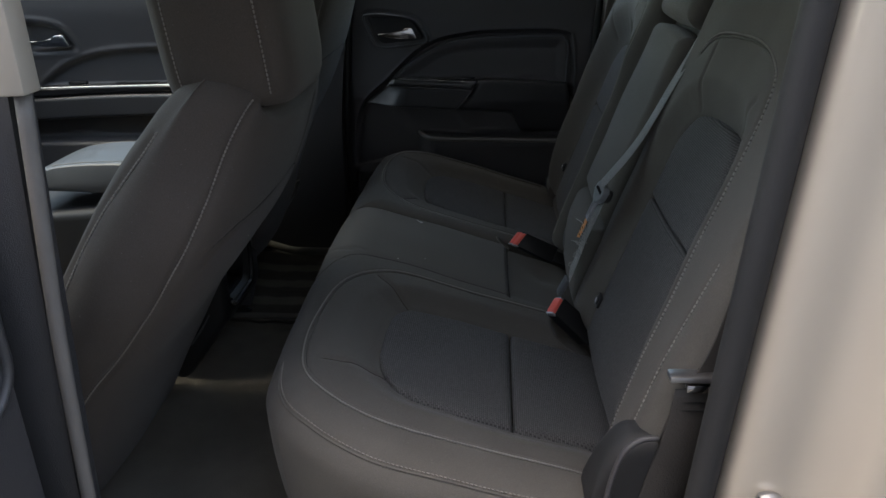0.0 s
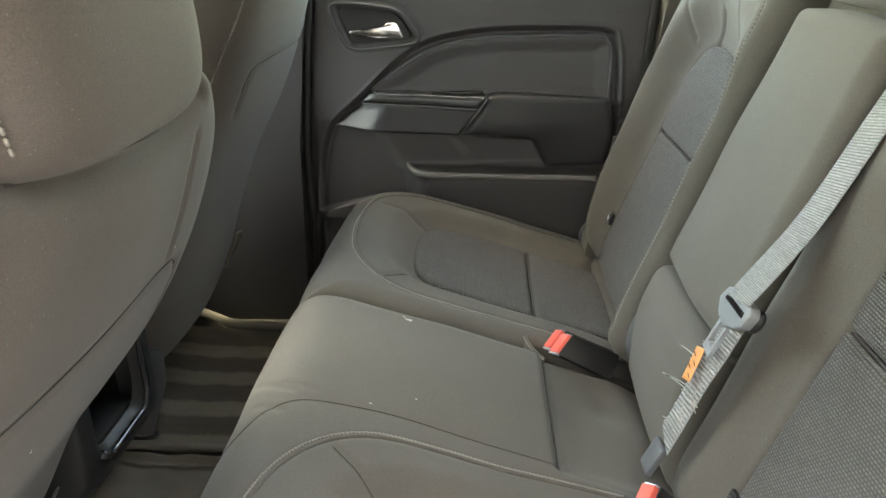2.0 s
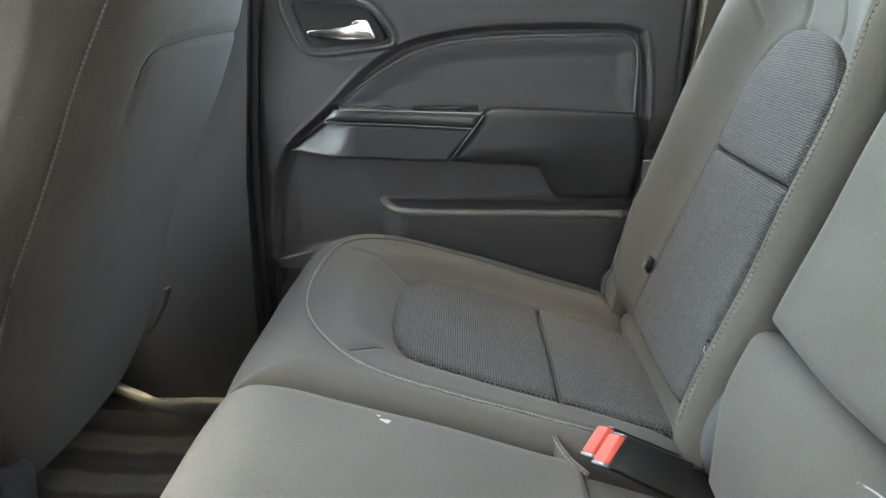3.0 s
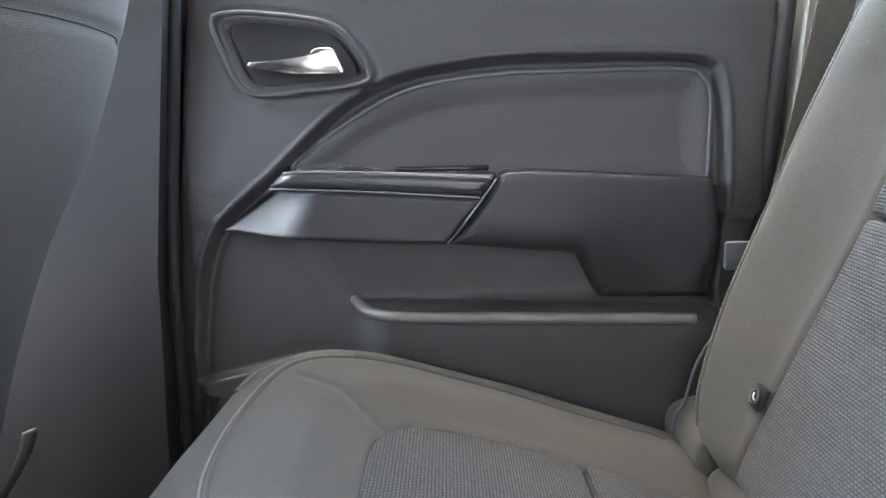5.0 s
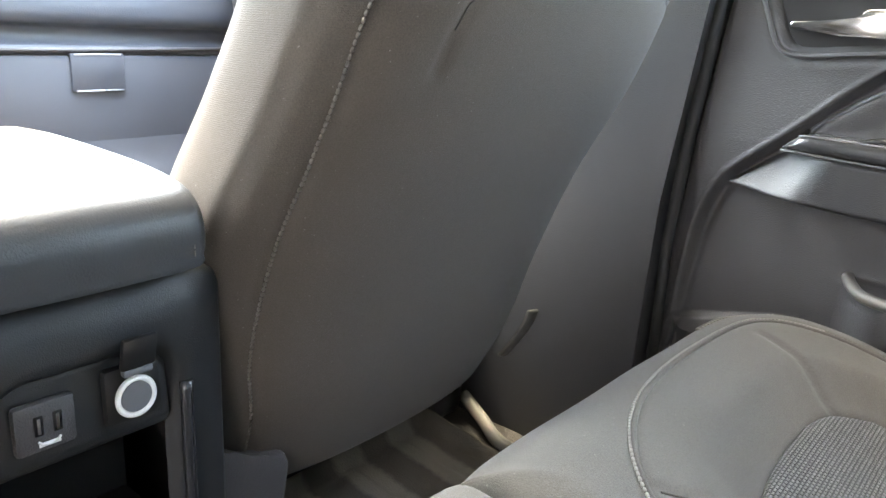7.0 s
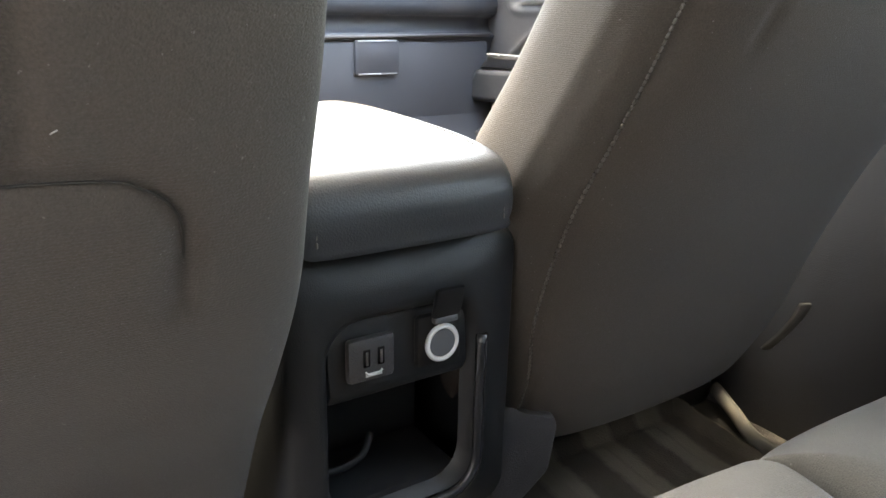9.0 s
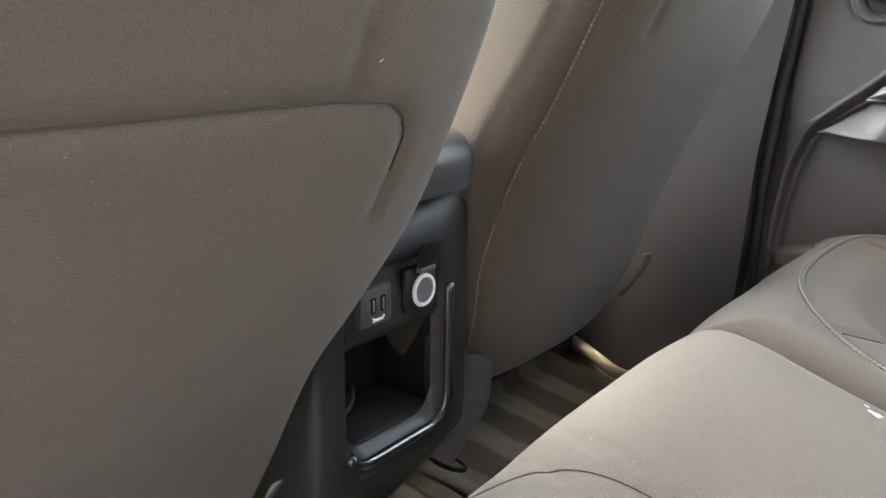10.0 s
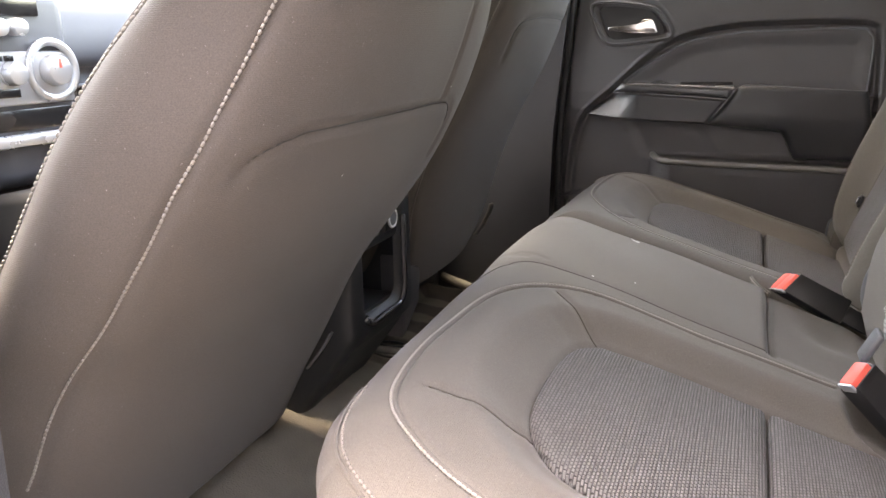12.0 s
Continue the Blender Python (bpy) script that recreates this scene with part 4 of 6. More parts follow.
DRIVER = [(0.02, -0.640, 0.17, -0.080, -0.560), (0.10, -0.598, 0.18, -0.076, -0.570), (0.17, -0.558, 0.19, -0.074, -0.575), (0.27, -0.500, 0.19, -0.076, -0.576), (0.34, -0.443, 0.19, -0.082, -0.582), (0.41, -0.387, 0.19, -0.090, -0.583),
          (0.475, -0.346, 0.19, -0.100, -0.575), (0.53, -0.320, 0.185, -0.104, -0.556), (0.58, -0.302, 0.172, -0.110, -0.532), (0.615, -0.291, 0.156, -0.130, -0.516), (0.645, -0.285, 0.140, -0.155, -0.502), (0.674, -0.286, 0.120, -0.175, -0.486)]
SEAM2 = [(-0.305, -0.455, 0.640), (-0.318, -0.463, 0.632), (-0.338, -0.484, 0.60), (-0.360, -0.512, 0.545), (-0.420, -0.540, 0.45), (-0.490, -0.546, 0.35), (-0.560, -0.548, 0.26), (-0.615, -0.545, 0.17)]
SEAM1 = [(-0.430, -0.513, 0.620), (-0.440, -0.520, 0.604), (-0.483, -0.541, 0.546), (-0.505, -0.553, 0.515), (-0.545, -0.572, 0.45), (-0.60, -0.572, 0.37), (-0.66, -0.570, 0.26)]
driver, driver_back = front_seat(
    DRIVER, "reclined driver seat in dark grey cover with pale stitching", -1,
    [[(-0.1625, 0.425), (-0.163, 0.44), (-0.166, 0.468), (-0.178, 0.482), (-0.203, 0.488), (-0.30, 0.4885), (-0.42, 0.487), (-0.47, 0.484), (-0.505, 0.472), (-0.518, 0.455)],
     [(-0.214, 0.494), (-0.212, 0.54), (-0.208, 0.60)]],
    [SEAM2, SEAM1], [(SEAM2, (-0.004, -0.002, 0.001), THREAD), (SEAM1, (0.004, 0, 0.001), THREAD)],
    ((-0.360, -0.335, 0.736), (0.085, 0.118, 0.118), -6), False, ((-1.10, -0.70), (-0.58, -0.10), 0.20))

crease = drape(surface(driver_back), [(-0.432, 0.631), (-0.40, 0.619), (-0.334, 0.612), (-0.28, 0.614), (-0.238, 0.621), (-0.20, 0.632)], 80)[0]
press(driver_back, [crease], 0.009, 0.014)
# a dark cord paints the shadow gap where the headrest sinks into the backrest
pillow = next(o for o in driver.children if o.name.startswith("headrest"))
soft, hard = surface(driver_back), surface(pillow)
fold = []
for y in np.linspace(-0.425, -0.232, 40):
    for z in np.arange(0.600, 0.720, 0.001):
        a, b = (w.ray_cast(Vector((0.2, y, z)), Vector((-1, 0, 0)))[0] for w in (soft, hard))
        if b and (a is None or b.x > a.x - 0.001):
            fold.append((b.x - 0.0010, y, z))
            break
fold = np.array(fold)
for k in range(6):
    fold[1:-1] = 0.5 * fold[1:-1] + 0.25 * (fold[:-2] + fold[2:])
tube("fold", fold, 0.0028, SEAM_THREAD, pillow, "dark cord drawn as the shadow under the headrest", sides=8)

PASSENGER = [(0.100, -0.612, 0.13, 0.185, 0.610), (0.108, -0.597, 0.155, 0.168, 0.626), (0.125, -0.584, 0.17, 0.158, 0.632), (0.20, -0.548, 0.18, 0.150, 0.636), (0.30, -0.514, 0.19, 0.144, 0.636), (0.40, -0.472, 0.19, 0.141, 0.634), (0.50, -0.416, 0.19, 0.153, 0.628),
             (0.585, -0.376, 0.19, 0.163, 0.612), (0.65, -0.352, 0.19, 0.165, 0.598), (0.72, -0.330, 0.18, 0.19, 0.58), (0.78, -0.318, 0.16, 0.21, 0.565), (0.81, -0.315, 0.14, 0.225, 0.555)]
SEAM3 = [(-0.352, 0.21, 0.70), (-0.385, 0.186, 0.62), (-0.425, 0.180, 0.552), (-0.466, 0.180, 0.485), (-0.517, 0.180, 0.400), (-0.547, 0.180, 0.337), (-0.565, 0.181, 0.271), (-0.572, 0.190, 0.215), (-0.592, 0.194, 0.135)]
passenger, passenger_back = front_seat(
    PASSENGER, "upright front passenger seat in dark grey cover with pale stitching", 1,
    [[(0.234, 0.52), (0.237, 0.55), (0.247, 0.574), (0.275, 0.583), (0.36, 0.588), (0.46, 0.587), (0.535, 0.583), (0.562, 0.572), (0.585, 0.54), (0.598, 0.49)]],
    [SEAM3], [(SEAM3, (-0.004, -0.001, 0.0), DARK_THREAD)],
    ((-0.365, 0.39, 0.86), (0.060, 0.118, 0.118), -6), True, ((-1.10, -0.70), (0.16, 0.63), 0.20))
# flecks of lint on the driver's backrest
tree = surface(driver_back)
for y, z, r in ((-0.204, 0.505, 0.0005), (-0.386, 0.439, 0.0006)):
    hit, no, _, _ = tree.ray_cast(Vector((0.3, y, z)), Vector((-1, 0, 0)))
    if hit:
        c = np.array(hit)
        tagged(tube("lint", np.array([c + (0.0004, -2 * r, -r), c + (0.0008, 0, 0.2 * r), c + (0.0004, 2 * r, r)]), r * 0.5, FRAY, sides=6), "pale fleck of lint on the driver seat", "lint", "lint on the driver seat")
# reclining lever and lower trim on the seats
ribbon("recline_strap", resample([(-0.572, 0.634, 0.195), (-0.578, 0.633, 0.175), (-0.592, 0.630, 0.148), (-0.610, 0.626, 0.120)], 16), (0.3, 0.9, 0.2), 0.018, 0.004, material("pale_tab", (0.12, 0.113, 0.103), 0.6, blotch=0.1), passenger, "grey trim tab at the seat's lower edge")
bm = bmesh.new()
pts = [(0.150, 0.205), (0.163, 0.184), (0.182, 0.171), (0.205, 0.1675), (0.224, 0.164), (0.230, 0.150), (0.222, 0.10), (0.150, 0.05)]
k = len(pts)
for x in (-0.615, -0.572):
    for y, z in pts:
        bm.verts.new((x, y, z))
bm.verts.ensure_lookup_table()
bm.faces.new([bm.verts[q] for q in range(k)])
bm.faces.new([bm.verts[k + q] for q in range(k)])
for q in range(k):
    bm.faces.new([bm.verts[q], bm.verts[(q + 1) % k], bm.verts[k + (q + 1) % k], bm.verts[k + q]])
bm_part("hinge_cover", bm, PLASTIC, passenger, "dark plastic hinge cover", bevel=0.006)
ribbon("trim_tab", resample([(-0.575, -0.085, 0.150), (-0.590, -0.088, 0.125), (-0.612, -0.095, 0.095)], 12), (0, 1, 0.2), 0.012, 0.003, GREY_PLASTIC, driver, "grey trim tab at the seat's lower edge")

# ---- centre console ----
console = new("centre_console")
tagged(console, "black centre console with padded lid, power outlets and rear pocket", "console")


def rounded(y0, y1, z0, z1, r, n=64):
    c = [(y0 + r, z0 + r, 180), (y1 - r, z0 + r, 270), (y1 - r, z1 - r, 0), (y0 + r, z1 - r, 90)]
    pts = []
    for y, z, a in c:
        for k in range(n // 4):
            t = radians(a + 90 * k / (n // 4 - 1))
            pts.append((y + r * math.cos(t), z + r * math.sin(t)))
    return np.array(pts)


rings, N = [], 64
for x, y0, y1, z0, z1, r in ((-1.30, -0.055, 0.150, -0.03, 0.30, 0.02), (-1.02, -0.055, 0.150, -0.03, 0.34, 0.02), (-0.665, -0.060, 0.153, -0.03, 0.370, 0.025), (-0.62, -0.060, 0.153, 0.030, 0.372, 0.025), (-0.575, -0.060, 0.153, 0.090, 0.372, 0.025), (-0.560, -0.058, 0.150, 0.110, 0.372, 0.022), (-0.552, -0.052, 0.143, 0.118, 0.368, 0.02),
                             (-0.550, -0.034, 0.118, 0.136, 0.330, 0.030), (-0.549, -0.030, 0.112, 0.140, 0.324, 0.030), (-0.552, -0.026, 0.106, 0.146, 0.320, 0.030), (-0.562, -0.022, 0.100, 0.152, 0.316, 0.028)):
    p = rounded(y0, y1, z0, z1, r, N)
    rings.append(np.column_stack((np.full(N, x), p)))
v = np.vstack(rings)
f = [tuple(range(N))]
for k in range(len(rings) - 1):
    f += ring_faces(k * N, (k + 1) * N, N)
part("body", v, f, CONSOLE, console)
# sloping outlet panel and the pocket below it
bm = bmesh.new()
pr = [(-0.566, 0.322), (-0.558, 0.316), (-0.553, 0.262), (-0.558, 0.252), (-0.640, 0.246), (-0.640, 0.322)]
for y in (-0.023, 0.101):
    for x, z in pr:
        bm.verts.new((x, y, z))
bm.verts.ensure_lookup_table()
k = len(pr)
bm.faces.new([bm.verts[i] for i in range(k)])
bm.faces.new([bm.verts[k + i] for i in range(k)])
for i in range(k):
    bm.faces.new([bm.verts[i], bm.verts[(i + 1) % k], bm.verts[k + (i + 1) % k], bm.verts[k + i]])
bm_part("outlet_panel", bm, CONSOLE, console, bevel=0.003)
box("pocket_back", (-0.655, -0.03, 0.15), (-0.640, 0.105, 0.30), CONSOLE, console, bevel=0.002)
box("pocket_floor", (-0.65, -0.03, 0.135), (-0.565, 0.105, 0.155), CONSOLE, console, bevel=0.004)
tube("pocket_lip", resample([(-0.612, -0.022, 0.160), (-0.604, 0.005, 0.160), (-0.606, 0.03, 0.166), (-0.618, 0.045, 0.176)], 30), 0.0035, CONSOLE, console, sides=8)
u = rounded(-0.030, 0.112, 0.140, 0.324, 0.030, 64)
u = np.vstack((u[5:32], [(0.112, 0.240), (0.112, 0.285)]))
tube("pocket_rim", np.column_stack((np.full(34, -0.5490), resample(u, 34, smooth=False))), 0.0055, RIM, console, "moulded rim of the rear pocket", sides=8, up=(1, 0, 0))
# lid with rounded rear, seams with thread at both ends
LID = [(-0.90, 0.394), (-0.56, 0.380), (-0.531, 0.382), (-0.525, 0.393), (-0.526, 0.411), (-0.536, 0.428), (-0.560, 0.438), (-0.62, 0.444), (-0.75, 0.446), (-0.84, 0.439), (-0.895, 0.420), (-0.905, 0.406)]
ring = resample(LID, 90, True)
c = ring.mean(0)
ys = [(-0.052, 0.88), (-0.050, 0.94), (-0.044, 0.98), (-0.032, 1.0), (0.040, 1.012), (0.101, 1.0), (0.113, 0.98), (0.120, 0.94), (0.122, 0.88)]
yy = np.sort(np.concatenate((np.linspace(-0.052, 0.122, 25), [-0.051, -0.047, -0.041, 0.110, 0.117, 0.121])))
ys = list(zip(yy, np.interp(yy, [y for y, _ in ys], [k for _, k in ys])))
v = np.vstack([np.column_stack((c[0] + (ring[:, 0] - c[0]) * (1 - (1 - s) * 0.25), np.full(90, y), c[1] + (ring[:, 1] - c[1]) * s)) for y, s in ys])
lid = part("lid", v, grid_faces(len(ys), 90, True) + [tuple(range(90)), tuple(range((len(ys) - 1) * 90, len(ys) * 90))], material("lid_vinyl", (0.050, 0.053, 0.058), 0.36, grain=0.4, grain_size=0.0014, blotch=0.06), console, "padded vinyl armrest lid")
tl = surface(lid)
for y in (-0.042, 0.111):
    p, n = nearest(tl, [(-0.522, y, 0.390), (-0.522, y, 0.43), (-0.54, y, 0.455), (-0.60, y, 0.475), (-0.75, y, 0.48), (-0.85, y, 0.466)], 90, 0.0006, (-0.7, y, 0.43))
    stitches("stitching", p, n, lid, THREAD, radius=0.0008)
# USB plate
usb = box("usb_plate", (-0.556, -0.010, 0.270), (-0.5475, 0.030, 0.306), PLASTIC, console, "square plate with two USB ports", bevel=0.004)
for y in (0.005, 0.017):
    box("usb_port", (-0.5485, y - 0.0028, 0.283), (-0.5466, y + 0.0028, 0.297), LENS, usb, bevel=0.0005)
    box("contact", (-0.5475, y - 0.0010, 0.2845), (-0.5461, y + 0.0010, 0.2955), STEEL, usb, bevel=0.0003)
box("print", (-0.5477, 0.004, 0.2745), (-0.5468, 0.018, 0.2775), WHITE, usb, bevel=0.0004)
tube("print", np.array([(-0.5468, 0.004, 0.279), (-0.5468, 0.006, 0.2765), (-0.5468, 0.011, 0.2755), (-0.5468, 0.016, 0.2765), (-0.5468, 0.018, 0.279)]), 0.0009, WHITE, usb, sides=6, up=(1, 0, 0))
# power outlet with a chrome ring and a raised hinged cap
outlet = box("power_outlet", (-0.558, 0.050, 0.268), (-0.5485, 0.092, 0.312), BLACK, console, "power outlet with pale ring and raised cap", bevel=0.005)
a = np.linspace(0, 2 * np.pi, 40, endpoint=False)
tube("ring", np.column_stack((np.full(40, -0.5462), 0.071 + 0.0135 * np.cos(a), 0.288 + 0.0140 * np.sin(a))), 0.0022, material("pale_ring", (0.75, 0.76, 0.76), 0.35, blotch=0.05), outlet, "pale ring", sides=8, closed=True, up=(1, 0, 0))
bm = bmesh.new()
bmesh.ops.create_cone(bm, cap_ends=True, segments=32, radius1=0.0125, radius2=0.0115, depth=0.005, matrix=Matrix.Translation((-0.5475, 0.071, 0.288)) @ Matrix.Rotation(radians(90), 4, "Y"))
bm_part("socket", bm, GREY_PLASTIC, outlet, "grey socket")
box("cap", (-0.5465, 0.059, 0.312), (-0.5415, 0.085, 0.338), BLACK, outlet, bevel=0.003, m=Matrix.Translation((-0.545, 0, 0.31)) @ Matrix.Rotation(radians(14), 4, "Y") @ Matrix.Translation((0.545, 0, -0.31)))
box("hinge", (-0.548, 0.061, 0.306), (-0.541, 0.083, 0.312), GREY_PLASTIC, outlet, bevel=0.002)


# ---- floor ----
def sheet(name, x0, x1, y0, y1, nx, ny, h, mat, label="", thick=0.0, parent=None, smooth=True):
    """A sheet over a plan rectangle at height h(x, y), with walls of that thickness."""
    x, y = np.linspace(x0, x1, nx), np.linspace(y0, y1, ny)
    X, Y = np.meshgrid(x, y, indexing="ij")
    v = np.column_stack((X.ravel(), Y.ravel(), h(X.ravel(), Y.ravel())))
    f = grid_faces(nx, ny)
    if thick:
        n = len(v)
        low = v.copy()
        low[:, 2] -= thick
        v = np.vstack((v, low))
        f += [tuple(n + i for i in reversed(q)) for q in grid_faces(nx, ny)]
        loop = [j for j in range(ny)] + [i * ny + ny - 1 for i in range(1, nx)] + [(nx - 1) * ny + j for j in range(ny - 2, -1, -1)] + [i * ny for i in range(nx - 2, 0, -1)]
        f += [(loop[i], loop[(i + 1) % len(loop)], n + loop[(i + 1) % len(loop)], n + loop[i]) for i in range(len(loop))]
    return part(name, v, f, mat, parent, label, smooth)


def floor_height(x, y):
    hump = 0.035 * np.exp(-((y - YC) / 0.13) ** 4)
    return -0.045 + hump + 0.0015 * np.sin(90 * x) * np.sin(70 * y) + 0.30 * np.clip(x + 0.20, 0, 1) - 0.06 * np.clip(-0.75 - x, 0, 1)


tagged(sheet("floor", -1.75, 0.20, -0.66, 0.76, 120, 100, floor_height, CARPET, thick=0.03), "dark carpeted cab floor", "floor", kind="structure")


def ribbed(x, y):
    d = np.minimum(np.minimum(x + 0.735, -0.30 - x), np.minimum(y - 0.205, 0.615 - y))
    rib = 0.0035 * step(np.sin(2 * np.pi * y / 0.10), -0.3, 0.3) * step(d, 0.02, 0.03)
    return floor_height(x, y) + 0.008 + rib + 0.020 * np.exp(-(np.clip(d, 0, 1) / 0.010) ** 2) * step(-x, 0.42, 0.50) + 0.012 * step(-x, 0.60, 0.74)


mat = tagged(sheet("floor_mat", -0.735, -0.30, 0.205, 0.615, 110, 160, ribbed, MAT_STRIPED, thick=0.005), "ribbed grey-brown floor mat with a raised lip", "floor mat", "floor mats")
tube("binding", resample([(-0.722, 0.697, -0.012), (-0.66, 0.662, -0.014), (-0.605, 0.626, -0.012), (-0.55, 0.615, -0.010), (-0.40, 0.614, -0.012)], 40), 0.0085, BINDING, mat, "pale bound edge", sides=8, flat=1.4)
a = np.linspace(0, 2 * np.pi, 30, endpoint=False)
tube("hook", np.column_stack((-0.627 + 0.026 * np.cos(a), 0.214 + 0.011 * np.sin(a), np.full(30, 0.008))), 0.003, BLACK, mat, "black mat hook", sides=6, closed=True)


def plain(x, y):
    d = np.minimum(np.minimum(x + 0.70, -0.30 - x), np.minimum(y + 0.62, 0.195 - y))
    wave = 0.022 * np.exp(-((x + 0.68) / 0.05) ** 2) * np.exp(-((y + 0.16) / 0.06) ** 2)
    return floor_height(x, y) + 0.008 + 0.015 * np.exp(-(np.clip(d, 0, 1) / 0.009) ** 2) + wave + 0.012 * step(-x, 0.58, 0.70)


mat = tagged(sheet("floor_mat", -0.70, -0.30, -0.62, 0.195, 100, 180, plain, MAT_CLOTH, thick=0.005), "plain grey-brown floor mat curling at its edge", "floor mat", "floor mats")
tube("binding", resample([(-0.660, 0.186, 0.006), (-0.60, 0.188, 0.008), (-0.45, 0.187, 0.006), (-0.31, 0.187, -0.004)], 40), 0.0055, BINDING, mat, "pale bound edge", sides=8, flat=1.4)

# ---- closed rear door ----
door = new("rear_door")
tagged(door, "closed dark grey rear door trim with chrome handle and armrest", "car door")
DOOR_Y = 0.752
ARCH = [(-0.300, 0.455), (-0.295, 0.466), (-0.236, 0.508), (-0.172, 0.541), (-0.092, 0.556), (0.001, 0.560), (0.136, 0.560), (0.160, 0.551), (0.169, 0.526), (0.166, 0.44), (0.160, 0.43), (-0.20, 0.43)]
FIELD = [(0.170, 0.02), (0.184, 0.30), (0.188, 0.44), (0.181, 0.548), (0.150, 0.574), (0.001, 0.578), (-0.091, 0.574), (-0.184, 0.557), (-0.248, 0.522), (-0.321, 0.455), (-0.385, 0.398), (-0.408, 0.351), (-0.420, 0.290), (-0.427, 0.214), (-0.42, 0.02)]
BEZEL = [(-0.376, 0.614), (-0.366, 0.625), (-0.323, 0.625), (-0.250, 0.613), (-0.221, 0.587), (-0.208, 0.563), (-0.216, 0.550), (-0.272, 0.543), (-0.322, 0.539), (-0.347, 0.547), (-0.363, 0.578)]


def door_out(x, z):
    """How far the trim stands out from the door's plane towards the cab."""
    p = np.column_stack((x, z))
    arch, bez = resample(ARCH, 90, True), resample(BEZEL, 60, True)
    d = distance(p, arch, True) * np.where(inside(p, arch), 1, -1)
    e = distance(p, bez, True) * np.where(inside(p, bez), 1, -1)
    out = 0.018 - 0.10 * np.clip(z - 0.44, 0, 1) - 0.10 * np.clip(z - 0.60, 0, 1)
    fld = resample(FIELD, 120, True)
    g = distance(p, fld, True) * np.where(inside(p, fld), 1, -1)
    out += 0.002 * np.exp(-((g + 0.003) / 0.003) ** 2) - 0.012 * step(g, -0.003, 0.011) - 0.0035 * np.exp(-((g - 0.010) / 0.006) ** 2)
    out += 0.007 * step(d, -0.0045, 0.0015) - 0.007 * step(d, 0.003, 0.035)
    out += 0.003 * np.exp(-((e - 0.002) / 0.003) ** 2) - 0.003 * np.exp(-((e + 0.006) / 0.0035) ** 2) - 0.024 * step(e, 0.008, 0.022)
    # lower trim: the hollow under the armrest, the pocket's front wall, the speaker ledge
    below = step(-z, -0.405, -0.385)
    slant, slant2 = x + 0.298 - (0.370 - z) * 0.62, x + 0.142 - (0.354 - z) * 0.7
    out += below * (-0.003 - (0.006 * step(slant, -0.014, 0.024) + 0.004 * step(slant2, -0.008, 0.018)) * step(z, 0.29, 0.31))
    slope = 0.302 - 0.010 * (x + 0.23) / 0.37
    wall = step(slope - z, 0.0, 0.006) * step(x, -0.245, -0.19)
    out += wall * (0.048 - 0.10 * np.clip(0.27 - z, 0, 0.4))
    out += 0.013 * step(0.209 + 0.24 * (x + 0.424) - z, 0, 0.007) * step(-x, 0.27, 0.32) * step(x, -0.432, -0.420)
    out -= 0.05 * step(np.abs(x + 0.09) - 0.33, -0.004, 0.02) * 0.25
    return out


xs, zs = np.linspace(-0.437, 0.232, 250), np.linspace(0.0, 0.672, 250)
X, Z = np.meshgrid(xs, zs, indexing="ij")
XX = X + 0.105 * (Z - 0.40) * np.clip((0.232 - X) / 0.669, 0, 1) + 0.06 * (Z - 0.40) * np.clip((X + 0.437) / 0.669, 0, 1)
XX -= 0.34 * np.clip(0.26 - Z, 0, 1) * np.clip((X + 0.1) / 0.33, 0, 1)
out = door_out(XX.ravel(), Z.ravel())
edge = np.minimum.reduce([(X + 0.437).ravel(), (0.232 - X).ravel(), (0.672 - Z).ravel()])
out -= 0.012 * (1 - np.sqrt(np.clip(1 - (1 - np.clip(edge / 0.012, 0, 1)) ** 2, 0, 1)))
front = np.column_stack((XX.ravel(), DOOR_Y - out, Z.ravel()))
n = len(front)
rim = front.copy()
rim[:, 1] = DOOR_Y + 0.03
loop = [j for j in range(250)] + [i * 250 + 249 for i in range(1, 250)] + [249 * 250 + j for j in range(248, -1, -1)] + [i * 250 for i in range(248, 0, -1)]
v = np.vstack((front, rim[loop]))
part("trim_panel", v, grid_faces(250, 250) + [(loop[i], loop[(i + 1) % len(loop)], n + (i + 1) % len(loop), n + i) for i in range(len(loop))], PLASTIC, door)
WALL = Matrix(((1, 0, 0, 0), (0, 0, -1, DOOR_Y), (0, 1, 0, 0), (0, 0, 0, 1)))


def door_pad(name, bottom, top, left, right, height, radius, depth, mat, label="", nu=40, nv=80, parent=None, frame_at=None):
    """A piece on a door: bottom and top edges run forward to rear."""
    pad = Pad(bottom, top, left, right, height, radius, depth, nu, nv)
    ob = pad.build(name, mat, parent or door, label, tuck=0.0, walls=4)
    ob.matrix_local = frame_at or WALL
    return ob


